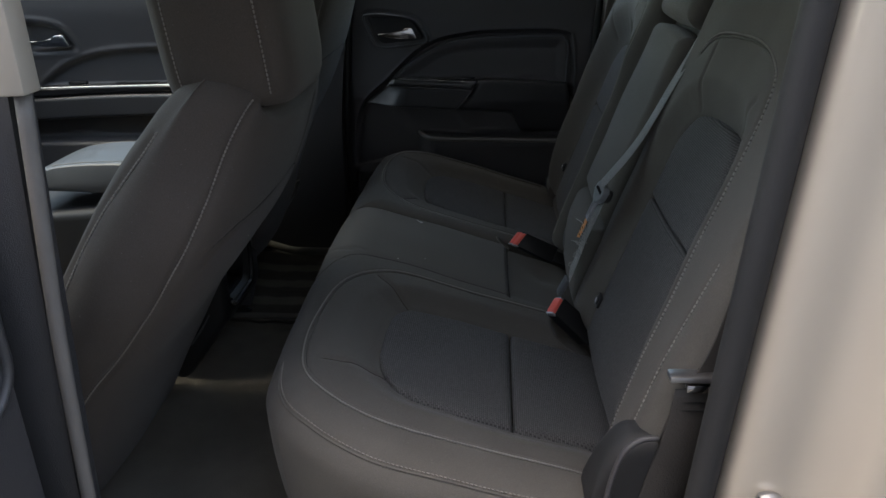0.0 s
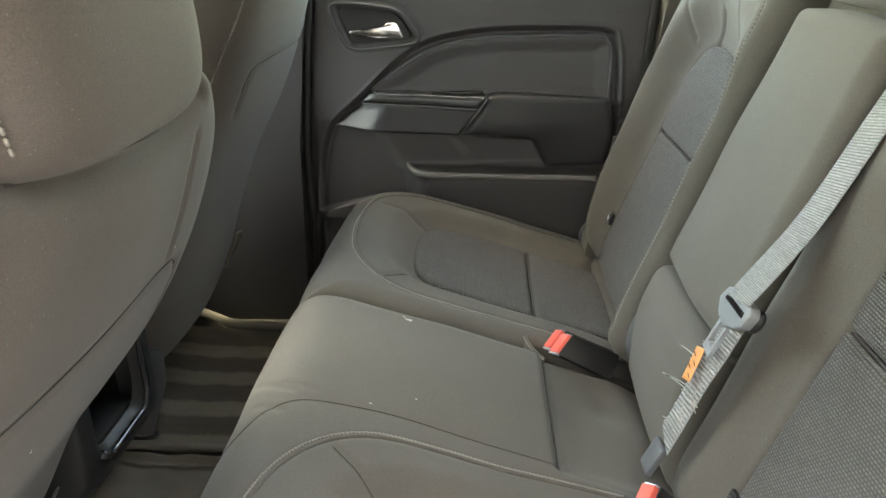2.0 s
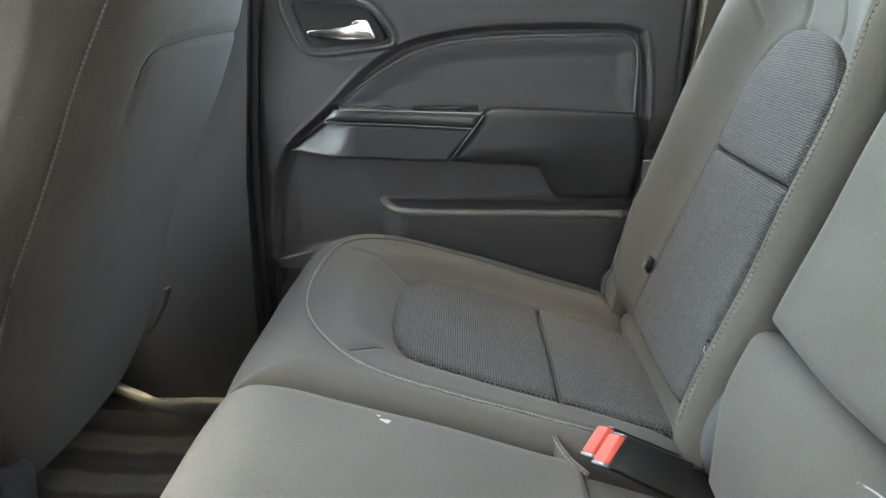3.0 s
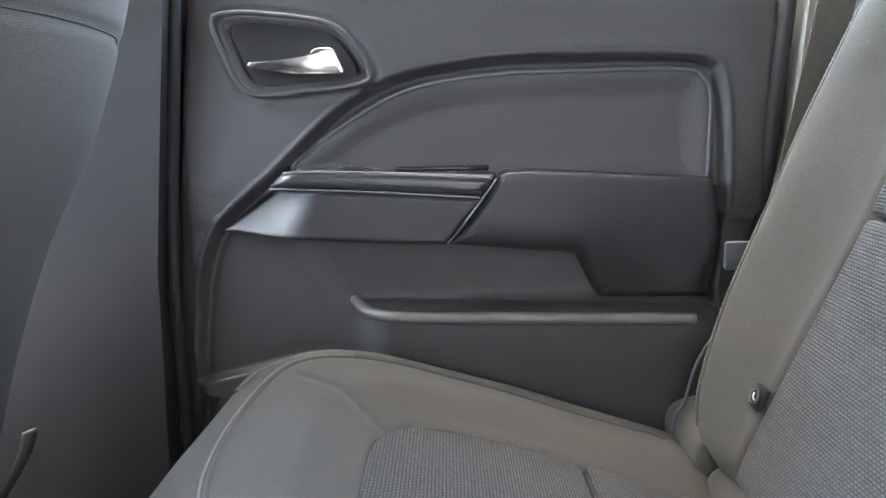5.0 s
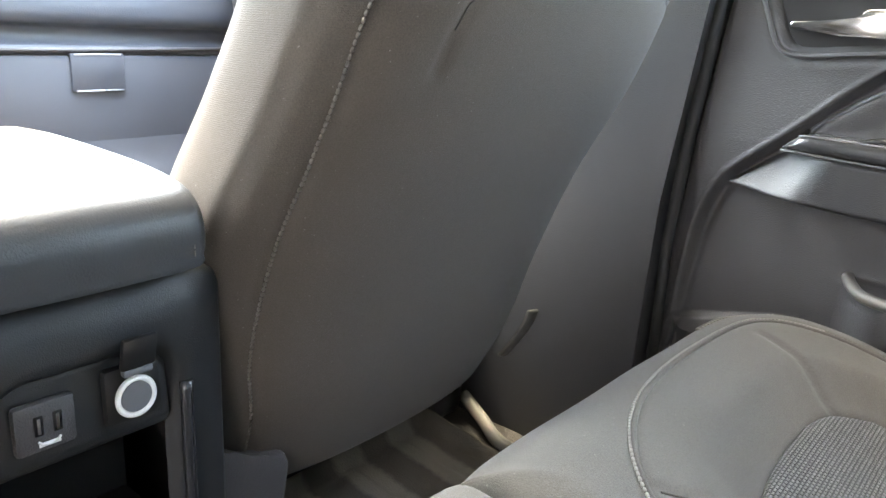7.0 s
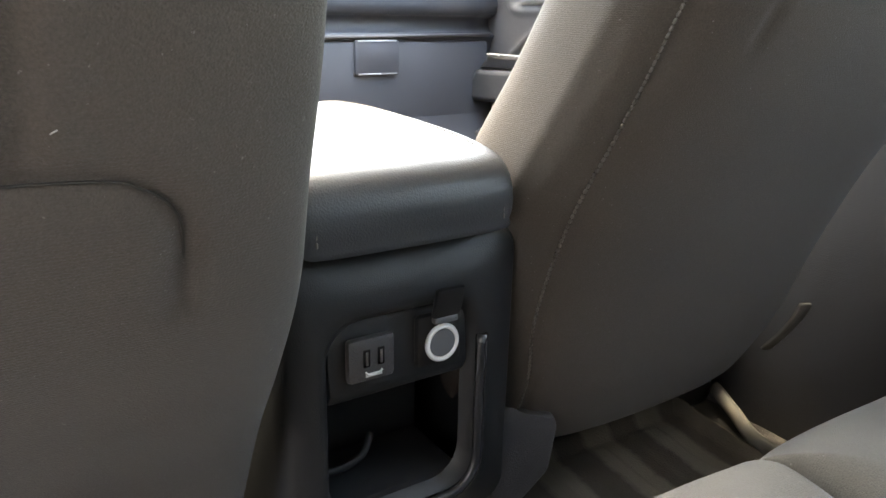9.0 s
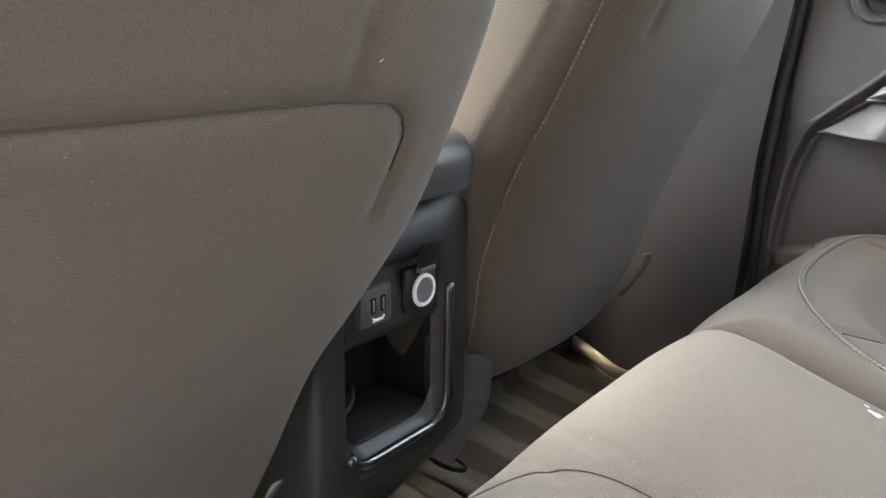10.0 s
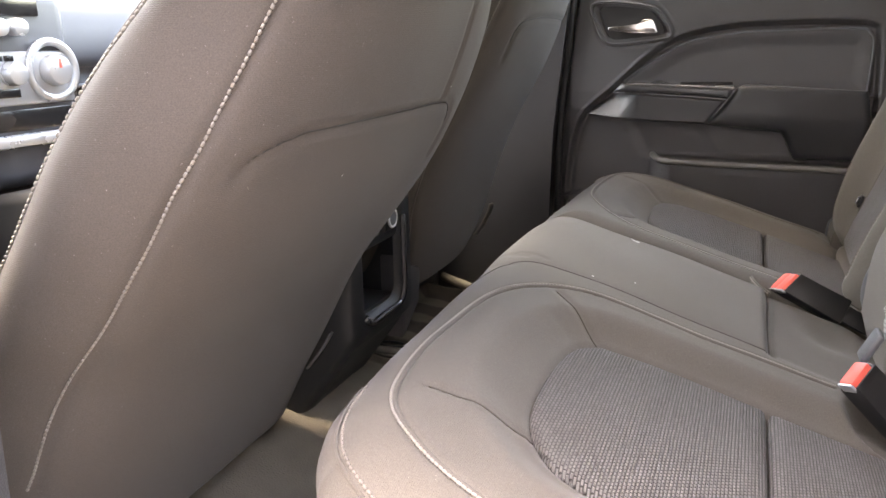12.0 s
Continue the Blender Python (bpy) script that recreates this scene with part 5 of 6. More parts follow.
STRIP = material("satin_strip", (0.060, 0.061, 0.064), 0.24, grain=0.2, grain_size=0.001, blotch=0.06)
door_pad("armrest_front", [(-0.383, 0.389), (-0.25, 0.380), (-0.129, 0.3745)], [(-0.322, 0.439), (-0.2, 0.433), (-0.088, 0.425)], [(-0.383, 0.389), (-0.322, 0.439)], [(-0.129, 0.3745), (-0.088, 0.425)],
         lambda x, z: 0.022 + 0.030 * step(x, -0.385, -0.29) - 0.80 * (z - 0.385) * step(-x, 0.26, 0.33), 0.006, 0.05, PLASTIC_SOFT, "grained armrest front")
door_pad("armrest_strip", [(-0.323, 0.4405), (-0.2, 0.4345), (-0.087, 0.4265)], [(-0.305, 0.456), (-0.28, 0.4585), (-0.2, 0.456), (-0.072, 0.450)], [(-0.323, 0.4405), (-0.305, 0.456)], [(-0.087, 0.4265), (-0.072, 0.450)],
         lambda x, z: 0.042 + 0.012 * step(x, -0.33, -0.29) - 0.02 * (z - 0.437), 0.0100, 0.055, STRIP, "satin dark grey strip along the armrest")
door_pad("armrest_rear", [(-0.127, 0.3735), (-0.04, 0.365), (0.010, 0.361), (0.022, 0.352), (0.044, 0.309), (0.060, 0.302), (0.176, 0.300)], [(-0.070, 0.452), (-0.045, 0.457), (0.06, 0.452), (0.168, 0.446)], [(-0.127, 0.3735), (-0.098, 0.409), (-0.070, 0.449)], [(0.176, 0.300), (0.180, 0.38), (0.168, 0.441)],
         lambda x, z: (0.053 - 0.020 * step(x, -0.02, 0.20)) * (0.45 + 0.55 * step(z, 0.30, 0.40)), 0.015, 0.055, PLASTIC_SOFT, "soft armrest pad")
# highlights on the strip's edges, drawn as thin bright tubes
EDGE_GLINT = material("edge_glint", (0.26, 0.26, 0.27), 0.24, metal=0.5, blotch=0.05)
for line in ([(-0.318, 0.700, 0.4400), (-0.28, 0.699, 0.4385), (-0.2, 0.699, 0.4345), (-0.089, 0.699, 0.4268)], [(-0.303, 0.7035, 0.4565), (-0.27, 0.700, 0.4580), (-0.2, 0.700, 0.4555), (-0.076, 0.700, 0.4500)],
             [(-0.128, 0.7035, 0.3742), (-0.110, 0.7015, 0.3960), (-0.090, 0.7005, 0.4230), (-0.072, 0.7010, 0.4480)]):
    tube("bright_edge", resample(line, 40), 0.0011, EDGE_GLINT, door, "highlight line drawn on the armrest strip's edge", sides=6)
# the lip's paler colour stands in for light caught from above
tube("pocket_lip", resample([(-0.236, DOOR_Y - 0.004, 0.304), (-0.226, DOOR_Y - 0.022, 0.2985), (-0.205, DOOR_Y - 0.048, 0.296), (-0.15, DOOR_Y - 0.060, 0.295), (0.0, DOOR_Y - 0.061, 0.2925), (0.145, DOOR_Y - 0.060, 0.2895)], 60), 0.0066, material("lip_highlight", (0.150, 0.140, 0.128), 0.40, grain=0.4, grain_size=0.0012), door, "rounded lip of the door pocket, highlight in its colour", sides=10)
# real bead, its lighter grey stands in for a specular highlight
ab = resample(ARCH[:10], 120)
tube("arch_bead", np.column_stack((ab[:, 0], DOOR_Y - door_out(ab[:, 0], ab[:, 1]) - 0.0004, ab[:, 1])), 0.0026, GREY_PLASTIC, door, "fine raised line round the upper panel", sides=8, up=(0, 1, 0))
box("armrest_core", (-0.29, DOOR_Y - 0.038, 0.390), (-0.06, DOOR_Y, 0.446), PLASTIC_SOFT, door, bevel=0.004)
# ledge on top of the armrest, switch and slot
box("armrest_top", (-0.30, DOOR_Y - 0.045, 0.440), (-0.078, DOOR_Y, 0.452), PLASTIC, door, bevel=0.003)
a = Pad([(-0.247, 0.703), (-0.205, 0.703)], [(-0.247, 0.721), (-0.205, 0.721)], [(-0.247, 0.703), (-0.247, 0.721)], [(-0.205, 0.703), (-0.205, 0.721)], lambda x, y: 0.4585 + 0.005 * np.sin((x + 0.247) / 0.042 * np.pi), 0.003, 0.008, 20, 20)
a.build("window_switch", GLOSS, door, "window switch")
box("slot", (-0.182, DOOR_Y - 0.044, 0.4555), (-0.080, DOOR_Y - 0.030, 0.4605), LENS, door, bevel=0.002)


def pull_handle(parent, m, scale=1.0):
    """A chrome pull handle: a thin blade that widens into a block, and the dark cup behind it."""
    bm = bmesh.new()
    pts = [(-0.102, 0.0095), (-0.098, 0.0050), (-0.05, -0.0005), (0.0, -0.0020), (0.0045, 0.0005), (-0.006, 0.0240), (-0.011, 0.0275), (-0.027, 0.0268), (-0.0315, 0.0240), (-0.036, 0.0160), (-0.07, 0.0142), (-0.099, 0.0135)]
    k = len(pts)
    for y in (-0.006, 0.006):
        for x, z in pts:
            bm.verts.new((x * scale, y, z * scale))
    bm.verts.ensure_lookup_table()
    bm.faces.new([bm.verts[i] for i in range(k)])
    bm.faces.new([bm.verts[k + i] for i in range(k)])
    for i in range(k):
        bm.faces.new([bm.verts[i], bm.verts[(i + 1) % k], bm.verts[k + (i + 1) % k], bm.verts[k + i]])
    bm.transform(m)
    h = bm_part("pull_handle", bm, CHROME, parent, "satin chrome pull handle", bevel=0.0022, segments=3)
    bm = bmesh.new()
    bmesh.ops.create_cube(bm, size=1, matrix=m @ Matrix.Translation((-0.02 * scale, 0.014, 0.010 * scale)) @ Matrix.Diagonal((0.016, 0.02, 0.012, 1)))
    bm_part("pivot", bm, BLACK, parent, bevel=0.002)
    return h


pull_handle(door, Matrix.Translation((-0.240, 0.737, 0.562)) @ Matrix.Rotation(radians(0), 4, "Y"))
bz = resample(BEZEL, 90, True)
c = bz.mean(0)
tube("handle_bezel", np.column_stack((bz[:, 0], np.full(90, DOOR_Y - 0.0235), bz[:, 1])), 0.0028, PLASTIC, door, "moulded rim round the handle cup", sides=8, closed=True, up=(0, 1, 0))
cup = c + (bz - c) * 0.80
v = np.vstack((np.column_stack((cup[:, 0], np.full(90, DOOR_Y - 0.006), cup[:, 1])), [[c[0], DOOR_Y - 0.001, c[1]]]))
part("handle_cup", v, [(j, (j + 1) % 90, 90) for j in range(90)], BLACK, door)
# speaker grille below the ledge
box("speaker_grille", (-0.42, DOOR_Y - 0.016, 0.05), (-0.30, DOOR_Y - 0.002, 0.195), BLACK, door, bevel=0.006)
# outer skin and the door's upper frame
box("outer_skin", (-0.47, 0.792, -0.18), (0.28, 0.815, 0.68), PAINT, door, bevel=0.006)
box("window_frame", (-0.43, 0.765, 0.672), (0.26, 0.805, 0.690), BLACK, door, bevel=0.004)
box("pane", (-0.42, 0.784, 0.69), (0.25, 0.788, 1.02), TINT, door, "dark tinted side window pane", bevel=0)

# ---- closed front door on the far side ----
fdoor = new("front_door")
tagged(fdoor, "closed dark grey front door trim with chrome handle and satin strip", "car door")
X, Z = np.meshgrid(np.linspace(-1.50, -0.535, 160), np.linspace(0.0, 0.678, 120), indexing="ij")
x, z = X.ravel(), Z.ravel()
farch = resample([(-1.33, 0.44), (-1.26, 0.49), (-1.20, 0.518), (-1.10, 0.538), (-0.93, 0.546), (-0.60, 0.55), (-0.57, 0.53), (-0.565, 0.44)], 60)
fbez = resample([(-1.355, 0.62), (-1.30, 0.628), (-1.225, 0.612), (-1.195, 0.575), (-1.185, 0.548), (-1.20, 0.534), (-1.32, 0.528), (-1.345, 0.55)], 60, True)
p = np.column_stack((x, z))
d = distance(p, farch, True) * np.where(inside(p, farch), 1, -1)
e = distance(p, fbez, True) * np.where(inside(p, fbez), 1, -1)
out = 0.012 + 0.015 * step(z, 0.52, 0.67) - 0.012 * step(d, 0, 0.01) + 0.004 * np.exp(-((d + 0.004) / 0.006) ** 2) + 0.004 * np.exp(-(e / 0.005) ** 2) - 0.024 * step(e, 0.01, 0.024)
out += 0.05 * step(0.30 - z, 0, 0.015) * step(-x, 0.78, 0.86)
part("trim_panel", np.column_stack((x, 0.762 - out, z)), grid_faces(160, 120), PLASTIC, fdoor)
FW = Matrix(((1, 0, 0, 0), (0, 0, -1, 0.762), (0, 1, 0, 0), (0, 0, 0, 1)))
door_pad("armrest_strip", [(-1.38, 0.415), (-1.10, 0.428), (-0.84, 0.430)], [(-1.35, 0.442), (-1.10, 0.449), (-0.84, 0.450)], [(-1.38, 0.415), (-1.35, 0.442)], [(-0.84, 0.430), (-0.84, 0.450)], lambda x, z: 0.060 + 0 * x, 0.007, 0.06, GLOSS, "satin black strip along the armrest", parent=fdoor, frame_at=FW)
door_pad("armrest", [(-1.44, 0.345), (-1.10, 0.362), (-0.84, 0.365)], [(-1.385, 0.413), (-1.10, 0.426), (-0.84, 0.428)], [(-1.44, 0.345), (-1.385, 0.413)], [(-0.84, 0.365), (-0.84, 0.428)], lambda x, z: 0.065 + 0 * x, 0.012, 0.06, PLASTIC_SOFT, "soft armrest", parent=fdoor, frame_at=FW)
tube("trim_line", np.column_stack((np.linspace(-1.34, -0.84, 40), np.full(40, 0.695), np.linspace(0.446, 0.4535, 40))), 0.0022, SILVER, fdoor, "bright line on the armrest", sides=6)
box("window_switch", (-1.215, 0.705, 0.452), (-1.165, 0.725, 0.462), GLOSS, fdoor, bevel=0.003)
box("slot", (-1.08, 0.705, 0.4525), (-0.96, 0.722, 0.4575), LENS, fdoor, bevel=0.002)
pull_handle(fdoor, Matrix.Translation((-1.212, 0.742, 0.553)), 1.15)
box("outer_skin", (-1.55, 0.792, -0.18), (-0.50, 0.815, 0.68), PAINT, fdoor, bevel=0.006)
box("pane", (-1.48, 0.784, 0.694), (-0.56, 0.788, 1.02), TINT, fdoor, "tinted side window pane", bevel=0)
box("window_frame", (-1.50, 0.765, 0.678), (-0.52, 0.805, 0.694), BLACK, fdoor, bevel=0.004)

# ---- pillars, seals and body ----
def slab(name, pts, y0, y1, mat, label="", kind="structure", bevel=0.004, parent=None, category=""):
    """A plate of outline (x, z) between two places across the cab."""
    bm = bmesh.new()
    k = len(pts)
    for y in (y0, y1):
        for x, z in pts:
            bm.verts.new((x, y, z))
    bm.verts.ensure_lookup_table()
    bm.faces.new([bm.verts[i] for i in range(k)])
    bm.faces.new([bm.verts[k + i] for i in range(k)])
    for i in range(k):
        bm.faces.new([bm.verts[i], bm.verts[(i + 1) % k], bm.verts[k + (i + 1) % k], bm.verts[k + i]])
    ob = bm_part(name, bm, mat, parent, bevel=bevel)
    return ob if parent else tagged(ob, label, category, kind=kind)


slab("pillar_trim_b", [(-0.80, -0.05), (-0.462, -0.05), (-0.452, 0.35), (-0.418, 0.66), (-0.385, 1.03), (-0.55, 1.03), (-0.60, 0.70), (-0.80, 0.68), (-0.80, 0.30)], 0.712, 0.80, PLASTIC_SOFT, "dark grained trim on the pillar between the doors", category="pillar trim")
# added block hidden behind the seat, keeps front window light off the floor
slab("pillar_base_b", [(-0.95, -0.05), (-0.735, -0.05), (-0.735, 0.24), (-0.755, 0.33), (-0.95, 0.36)], 0.638, 0.716, PLASTIC_SOFT, "added dark block that stops stray light at the pillar's foot", category="pillar trim", bevel=0.018)
tagged(tube("door_seal", [(-0.4415, 0.737, 0.02), (-0.4445, 0.737, 0.30), (-0.4375, 0.737, 0.42), (-0.416, 0.737, 0.645), (-0.385, 0.737, 1.0)], 0.0075, RUBBER, sides=10, up=(0, 1, 0)), "black rubber door seal", "door seal", "door seals", "structure")
slab("pillar_trim_c", [(0.245, 0.0), (0.60, 0.0), (0.60, 1.03), (0.30, 1.03), (0.262, 0.66), (0.247, 0.40)], 0.725, 0.80, material("pillar_plastic", (0.34, 0.335, 0.31), 0.55, grain=0.9, grain_size=0.0016, blotch=0.06), "grey grained trim on the rear pillar", category="pillar trim")
tagged(tube("door_seal", [(0.150, 0.742, 0.02), (0.215, 0.742, 0.25), (0.2305, 0.742, 0.39), (0.2375, 0.742, 0.51), (0.247, 0.742, 0.65), (0.275, 0.742, 1.0)], 0.0085, RUBBER, sides=10, up=(0, 1, 0)), "black rubber door seal", "door seal", "door seals", "structure")
# far shoulder belt hanging beside the backrest
fb = tagged(ribbon("shoulder_belt", resample([(0.330, 0.716, 0.98), (0.292, 0.710, 0.70), (0.262, 0.704, 0.52), (0.236, 0.700, 0.40), (0.205, 0.698, 0.27), (0.19, 0.70, 0.17)], 50), (1, 0.25, 0), 0.046, 0.0014, WEBBING_BROWN), "taupe shoulder belt hanging beside the pillar", "seat belt")
box("latch_tongue", (0.172, 0.686, 0.345), (0.204, 0.694, 0.376), GREY_PLASTIC, fb, "grey latch tongue", bevel=0.003)
tagged(tube("wire_hook", resample([(0.165, 0.672, 0.285), (0.142, 0.668, 0.250), (0.128, 0.664, 0.205), (0.118, 0.662, 0.188), (0.116, 0.662, 0.150)], 30), 0.0020, GREY_PLASTIC), "bent grey wire beside the seat's edge", "wire")

# near side: the open doorway
slab("pillar_trim_c", [(0.190, -0.05), (0.60, -0.05), (0.60, 1.03), (0.275, 1.03), (0.240, 0.766), (0.224, 0.548), (0.206, 0.270)], -0.655, -0.628, CARPET, "dark trim on the rear pillar by the open doorway", category="pillar trim")
seal = [(0.172, -0.672, -0.05), (0.198, -0.672, 0.27), (0.221, -0.672, 0.548), (0.239, -0.672, 0.766), (0.264, -0.672, 1.02)]
tagged(tube("door_seal", resample(seal, 40), 0.0145, RUBBER, sides=14, up=(0, 1, 0), flat=1.1), "thick black rubber seal round the open doorway", "door seal", "door seals", "structure")
# painted jamb: a folded sheet beside the seal
prof = [(0.020, -0.668), (0.030, -0.690), (0.050, -0.700), (0.085, -0.706), (0.112, -0.730), (0.128, -0.752), (0.165, -0.762), (0.200, -0.768), (0.222, -0.790), (0.240, -0.800), (0.60, -0.805)]
pp = resample(prof, 70)
zz = np.linspace(-0.25, 1.05, 30)
v = np.array([(0.196 + (z - 0.27) * 0.083 + a, b, z) for z in zz for a, b in pp])
tagged(part("door_jamb", v, grid_faces(30, 70), PAINT), "champagne painted door jamb with soft folds", "door jamb", kind="structure")
st = box("door_striker", (0.240, -0.722, 0.215), (0.268, -0.700, 0.288), STEEL, bevel=0.012, label="")
tagged(st, "bare steel door striker plate bolted to the jamb", "striker", kind="structure")
bm = bmesh.new()
bmesh.ops.create_cone(bm, cap_ends=True, segments=16, radius1=0.008, radius2=0.007, depth=0.006, matrix=Matrix.Translation((0.254, -0.724, 0.272)) @ Matrix.Rotation(radians(90), 4, "X"))
bm_part("screw", bm, STEEL, st)
# near shoulder belt with its tongue resting on a stop
nb = tagged(ribbon("shoulder_belt", resample([(0.292, -0.620, 0.80), (0.262, -0.620, 0.60), (0.242, -0.619, 0.47), (0.222, -0.617, 0.385), (0.196, -0.616, 0.33), (0.178, -0.606, 0.24), (0.165, -0.604, 0.14)], 50), (1, 0.2, 0), 0.047, 0.0016, BELT), "black shoulder belt with a steel latch tongue beside the open doorway", "seat belt")
box("latch_tongue", (0.163, -0.632, 0.366), (0.222, -0.612, 0.374), STEEL, nb, "bare steel latch tongue", bevel=0.0025)
box("latch_plate", (0.182, -0.630, 0.353), (0.222, -0.614, 0.3625), CHROME, nb, "bright tongue edge", bevel=0.002)
ribbon("webbing_fold", resample([(0.196, -0.622, 0.352), (0.190, -0.622, 0.30), (0.166, -0.622, 0.19), (0.150, -0.622, 0.08)], 24), (1, 0.1, 0), 0.050, 0.004, BELT, nb)
for z in (0.336, 0.326):
    box("webbing_stitch", (0.169, -0.6255, z), (0.218, -0.6240, z + 0.0022), BLACK, nb, bevel=0.0004)
# dark hinge cover beside the cushion
hc = Pad([(0.088, -0.622), (0.084, -0.562)], [(0.19, -0.622), (0.19, -0.562)], [(0.088, -0.622), (0.19, -0.622)], [(0.084, -0.562), (0.19, -0.562)], lambda x, y: 0.180 + 0.100 * np.sin(np.clip((x - 0.075) / 0.06, 0, 1) * np.pi / 2), 0.022, 0.25, 40, 24)
hinge = tagged(hc.build("hinge_cover", RUBBER), "dark seat hinge cover with a bent edge", "hinge cover")
tube("edge_bead", resample([(0.158, -0.628, 0.292), (0.138, -0.630, 0.290), (0.122, -0.631, 0.276), (0.111, -0.631, 0.245), (0.104, -0.630, 0.195), (0.100, -0.630, 0.12)], 40), 0.0035, PLASTIC, hinge, "grained bent edge", sides=8)

# near front pillar with a painted flange, and the open rear door beyond it
slab("pillar_b", [(-0.68, -0.05), (-0.510, -0.05), (-0.494, 0.25), (-0.474, 0.55), (-0.462, 0.70), (-0.456, 1.03), (-0.62, 1.03)], -0.690, -0.650, PLASTIC_SOFT, "dark trim on the pillar beside the open doorway", category="pillar trim")
# added block on the near side, closes the light gap beside the driver seat
slab("pillar_base_b", [(-0.82, 0.0), (-0.640, 0.0), (-0.640, 0.24), (-0.670, 0.33), (-0.82, 0.36)], -0.655, -0.590, PLASTIC_SOFT, "added dark block that stops stray light at the pillar's foot", category="pillar trim", bevel=0.018)
# rubber coloured lighter here to stand for the light falling on it
tagged(tube("door_seal", resample([(-0.499, -0.690, -0.05), (-0.483, -0.690, 0.25), (-0.471, -0.690, 0.45), (-0.457, -0.690, 0.60), (-0.448, -0.690, 0.695)], 30), 0.0075, material("lit_seal", (0.155, 0.145, 0.135), 0.6, grain=0.5, grain_size=0.0015, blotch=0.2, blotch_size=0.05), sides=12, up=(0, 1, 0)), "rubber seal round the open doorway, lit look in its colour", "door seal", "door seals", "structure")
slab("jamb_flange", [(-0.462, 0.696), (-0.436, 0.697), (-0.436, 1.03), (-0.462, 1.03)], -0.706, -0.678, PAINT, "champagne painted flange of the pillar", bevel=0.003, category="door jamb")
odoor = new("rear_door")
tagged(odoor, "open dark grey rear door swung out from the doorway", "car door")
box("trim_panel", (0.0, -0.78, 0.0), (0.05, 0.0, 0.66), PLASTIC, odoor, bevel=0.012)
box("outer_skin", (-0.07, -0.80, -0.15), (-0.01, 0.02, 0.68), PAINT, odoor, bevel=0.008)
u = rounded(-0.135, -0.010, 0.395, 0.560, 0.05, 64)
tube("speaker_rim", np.column_stack((np.full(64, 0.052), u)), 0.006, PLASTIC_SOFT, odoor, sides=8, closed=True, up=(1, 0, 0))
odoor.matrix_world = pose(-0.560, -0.712, 0.0, 0, 0, -2)

# ---- dashboard ----
dash = new("dashboard")
tagged(dash, "pale-lit dark dashboard with glovebox, centre stack and silver trim", "dashboard")
prof = [(-1.36, 0.20), (-1.385, 0.30), (-1.405, 0.40), (-1.402, 0.462), (-1.392, 0.474), (-1.394, 0.482), (-1.412, 0.490), (-1.414, 0.512), (-1.390, 0.520), (-1.384, 0.54), (-1.392, 0.60), (-1.42, 0.655), (-1.52, 0.69), (-1.75, 0.70), (-1.75, 0.0), (-1.45, 0.0)]
r = resample(prof, 140, True)
yy = np.linspace(-0.67, 0.755, 30)
part("top_pad", np.array([(x, y, z) for y in yy for x, z in r]), grid_faces(30, 140, True) + [tuple(range(140)), tuple(range(29 * 140, 30 * 140))], DASH, dash)
glove = box("glovebox", (-1.42, 0.285, 0.23), (-1.390, 0.735, 0.470), DASH, dash, bevel=0.008)
latch = box("latch", (-1.392, 0.424, 0.408), (-1.384, 0.518, 0.472), DASH, glove, bevel=0.003)
for z in (0.4085, 0.469):
    box("bright_edge", (-1.386, 0.430, z), (-1.3825, 0.512, z + 0.0025), SILVER, latch, bevel=0.0008)
tube("trim_line", np.array([(-1.389, 0.27, 0.476), (-1.388, 0.50, 0.478), (-1.388, 0.735, 0.481)]), 0.0035, PLASTIC, dash, "raised edge above the glovebox", sides=8)
stack = box("radio_fascia", (-1.42, -0.105, 0.30), (-1.305, 0.200, 0.665), DASH, dash, "centre stack with knobs and a grey control panel", bevel=0.03, segments=4)
panel = box("control_panel", (-1.310, -0.090, 0.455), (-1.296, 0.184, 0.552), material("grey_panel", (0.30, 0.31, 0.33), 0.35, blotch=0.1), stack, "rounded grey control panel", bevel=0.006)
box("button_row", (-1.2975, -0.06, 0.470), (-1.2935, 0.06, 0.486), LENS, panel, bevel=0.002)
for k in range(5):
    box("button", (-1.2965, -0.055 + 0.023 * k, 0.535), (-1.2925, -0.037 + 0.023 * k, 0.545), LENS, panel, bevel=0.001)
box("stack_trim", (-1.312, -0.095, 0.378), (-1.290, 0.190, 0.402), SILVER, stack, bevel=0.008)
box("shelf_slot", (-1.310, -0.085, 0.408), (-1.302, 0.180, 0.448), LENS, stack, bevel=0.004)
box("screen", (-1.308, -0.05, 0.615), (-1.300, 0.13, 0.660), LENS, stack, bevel=0.003)
for y, z, rad in ((0.138, 0.516, 0.030), (-0.044, 0.516, 0.030), (0.047, 0.512, 0.022), (0.067, 0.594, 0.017), (0.027, 0.594, 0.017)):
    bm = bmesh.new()
    bmesh.ops.create_cone(bm, cap_ends=True, segments=32, radius1=rad, radius2=rad * 0.88, depth=0.024, matrix=Matrix.Translation((-1.285, y, z)) @ Matrix.Rotation(radians(90), 4, "Y"))
    knob = bm_part("knob", bm, SILVER, stack, "silver knob", bevel=0.002)
    if rad > 0.025:
        box("mark", (-1.2735, y - 0.003, z + 0.004), (-1.2722, y + 0.003, z + 0.022), RED, knob, "red mark", bevel=0.0004)
        a = np.linspace(0, 2 * np.pi, 40, endpoint=False)
        tube("knob_ring", np.column_stack((np.full(40, -1.296), y + 0.053 * np.cos(a), z + 0.053 * np.sin(a))), 0.008, SILVER, stack, sides=8, closed=True, up=(1, 0, 0))

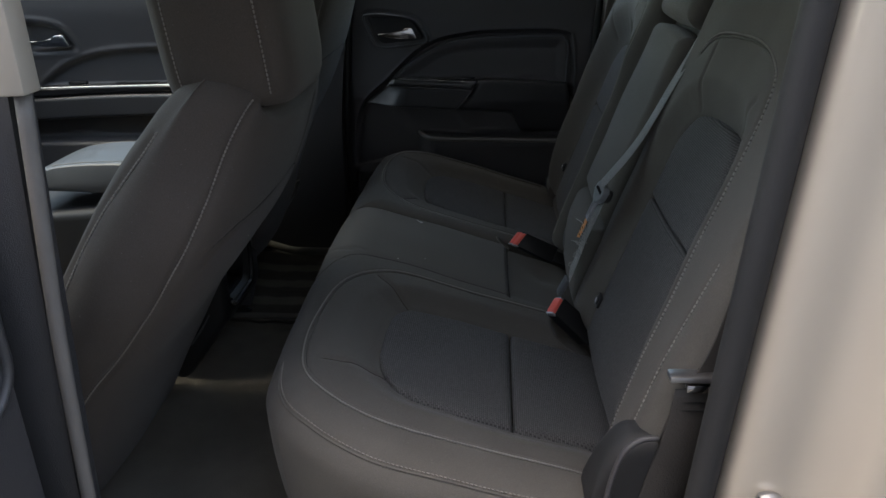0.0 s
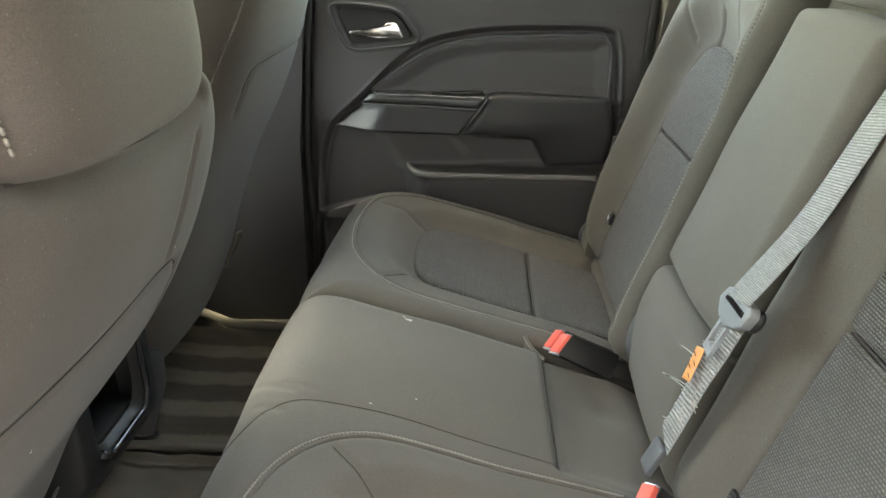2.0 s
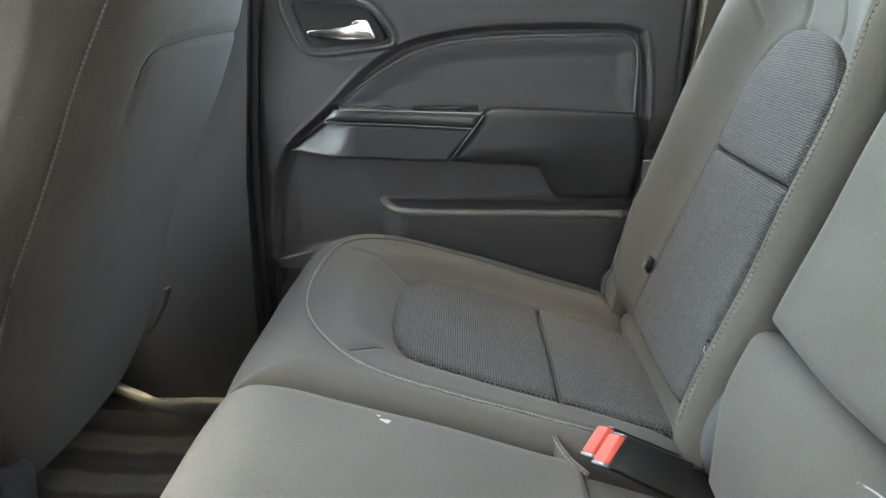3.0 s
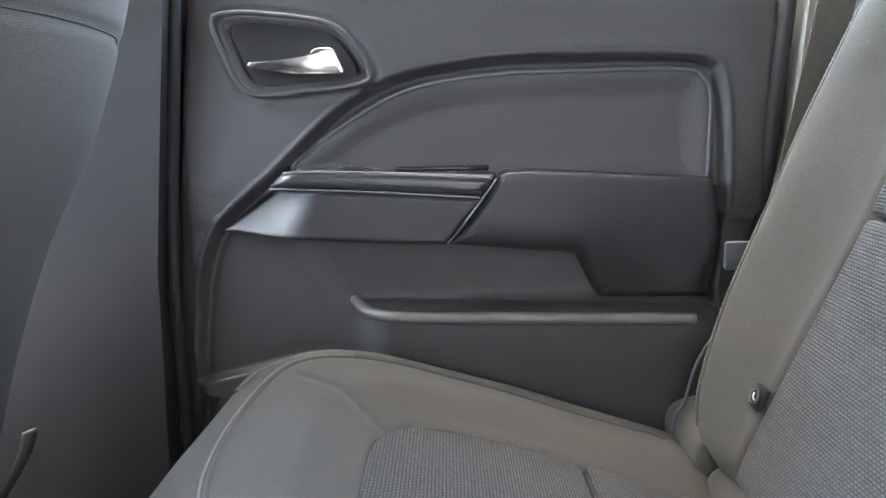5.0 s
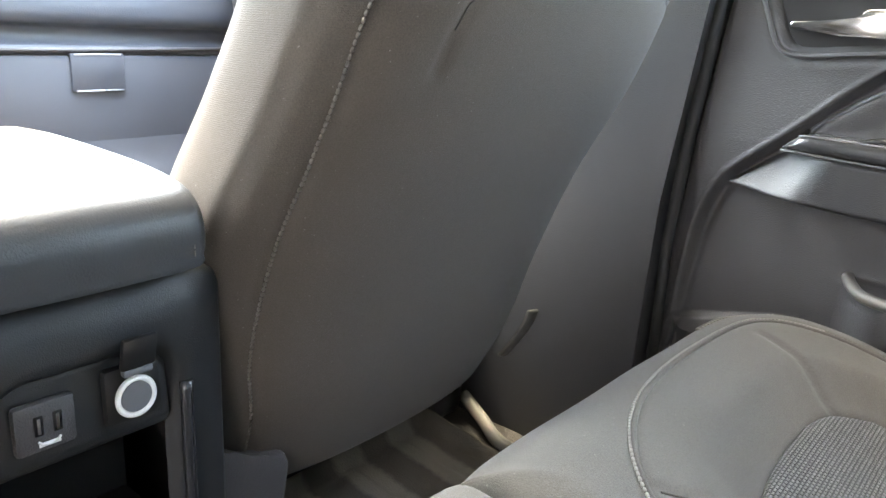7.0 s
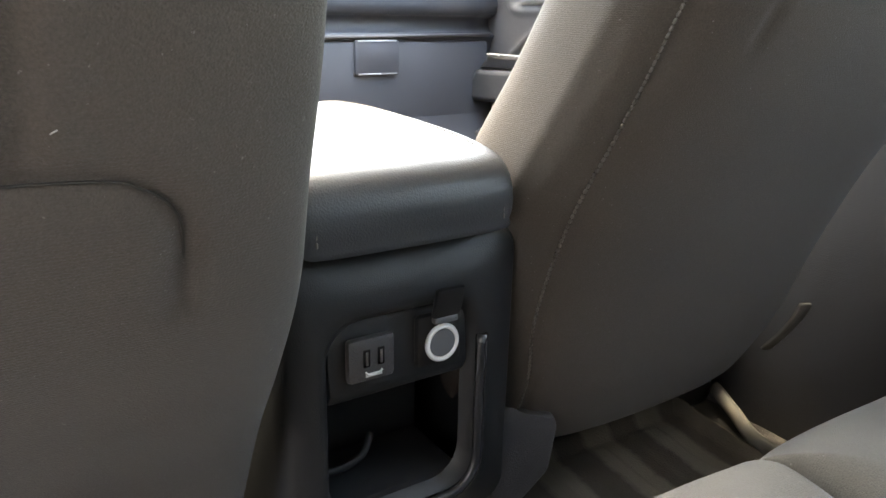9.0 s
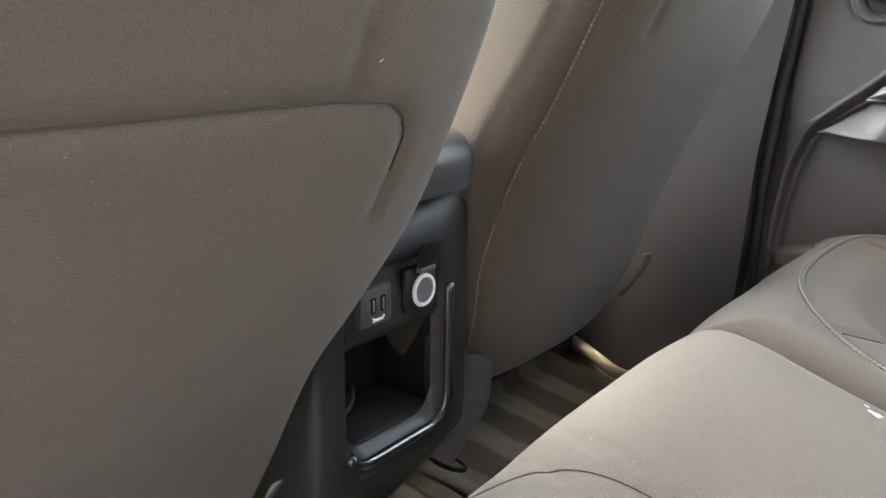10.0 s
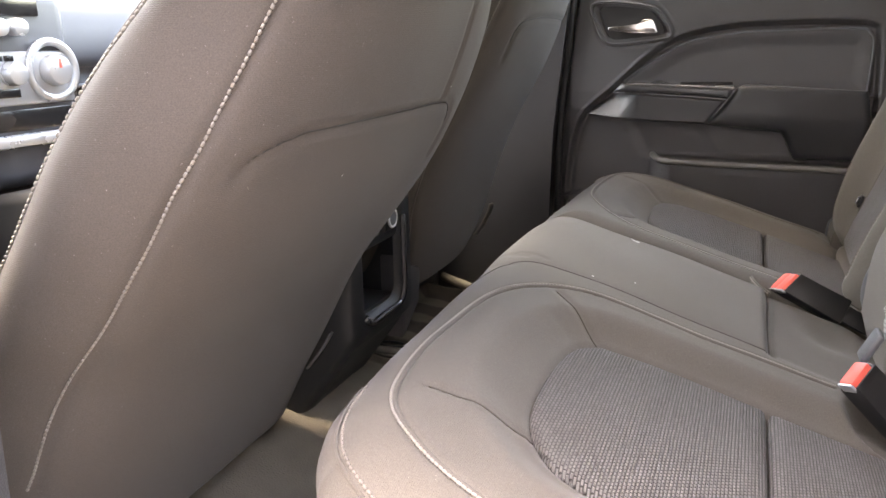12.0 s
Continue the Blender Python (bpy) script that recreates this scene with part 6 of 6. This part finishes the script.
# ---- shell: roof, rear wall, upper frames, ground ----
tagged(sheet("ceiling", -0.80, 0.62, -0.66, 0.80, 10, 10, lambda x, y: 1.03 + 0 * x, HEADLINER, thick=0.02), "pale cloth headliner", "ceiling", kind="structure")
tagged(sheet("roof", -0.84, 0.66, -0.72, 0.82, 10, 10, lambda x, y: 1.085 - 0.03 * (x + 0.1) ** 2, PAINT, thick=0.03), "champagne painted roof", "roof", kind="structure")
tagged(box("wall_rear", (0.60, -0.66, -0.05), (0.66, 0.80, 0.68), CARPET, bevel=0.004), "trimmed rear wall of the cab", "wall", kind="structure")
for y0, y1 in ((-0.66, -0.50), (0.60, 0.80)):
    tagged(box("wall_rear_side", (0.60, y0, 0.68), (0.66, y1, 1.03), HEADLINER, bevel=0.004), "trimmed corner beside the rear window", "wall", kind="structure")
tagged(box("window_rear", (0.63, -0.50, 0.68), (0.634, 0.60, 1.03), PRIVACY, bevel=0), "tinted rear window pane", "window", kind="structure")
for y0, y1 in ((-0.72, -0.655), (0.755, 0.82)):
    tagged(box("roof_rail", (-0.84, y0, 1.005), (0.66, y1, 1.055), PAINT, bevel=0.006), "champagne painted roof rail", "roof rail", kind="structure")
    tagged(tube("pillar_a", [(-0.82, (y0 + y1) / 2, 1.03), (-1.74, (y0 + y1) / 2, 0.69)], 0.035, PLASTIC_SOFT, sides=10), "windscreen pillar", "pillar", kind="structure")
CLEAR = TINT.copy()
CLEAR.name = "windscreen_glass"
CLEAR.node_tree.nodes["Transparent BSDF"].inputs["Color"].default_value = (0.80, 0.84, 0.82, 1)
slab("windscreen", [(-0.845, 1.040), (-1.745, 0.704), (-1.745, 0.709), (-0.845, 1.045)], -0.655, 0.755, CLEAR, "slanted windscreen pane", bevel=0, category="window")
tagged(box("window_near_front", (-1.50, -0.746, 0.675), (-0.64, -0.742, 1.005), TINT, bevel=0), "tinted pane of the closed front door", "window", kind="structure")
tagged(box("wall_near", (-1.80, -0.80, -0.18), (-0.60, -0.70, 0.67), PAINT, bevel=0.006), "closed champagne front door", "wall", kind="structure")
tagged(box("wall_near_trim", (-1.74, -0.70, -0.10), (-0.62, -0.674, 0.66), PLASTIC, bevel=0.010), "dark grey trim of the closed front door", "wall", kind="structure")
tagged(box("wall_near_rear", (0.66, -0.82, -0.25), (0.82, -0.70, 0.67), PAINT, bevel=0.006), "champagne bodywork behind the doorway", "wall", kind="structure")
tagged(box("bulkhead", (-1.80, -0.69, -0.10), (-1.755, 0.76, 0.69), DASH, bevel=0.004), "front bulkhead", "wall", kind="structure")
tagged(box("wall_far_front", (-1.80, 0.765, -0.18), (-1.555, 0.815, 0.69), PAINT, bevel=0.006), "champagne bodywork ahead of the front door", "wall", kind="structure")
tagged(box("sill", (-0.62, -0.80, -0.20), (0.30, -0.66, -0.05), PAINT, bevel=0.01), "champagne painted door sill", "sill", kind="structure")
# an added wall, out of view, blocks low sky light on the open doors' side
tagged(box("wall_yard", (-6.0, -2.5, -0.62), (5.0, -2.3, 2.8), RENDER_WALL, bevel=0.02), "added unseen grey wall that shades the open doorway", "wall", kind="structure")
tagged(sheet("ground", -400, 400, -400, 400, 3, 3, lambda x, y: -0.62 + 0 * x, ASPHALT), "grey asphalt yard", "ground", kind="structure")
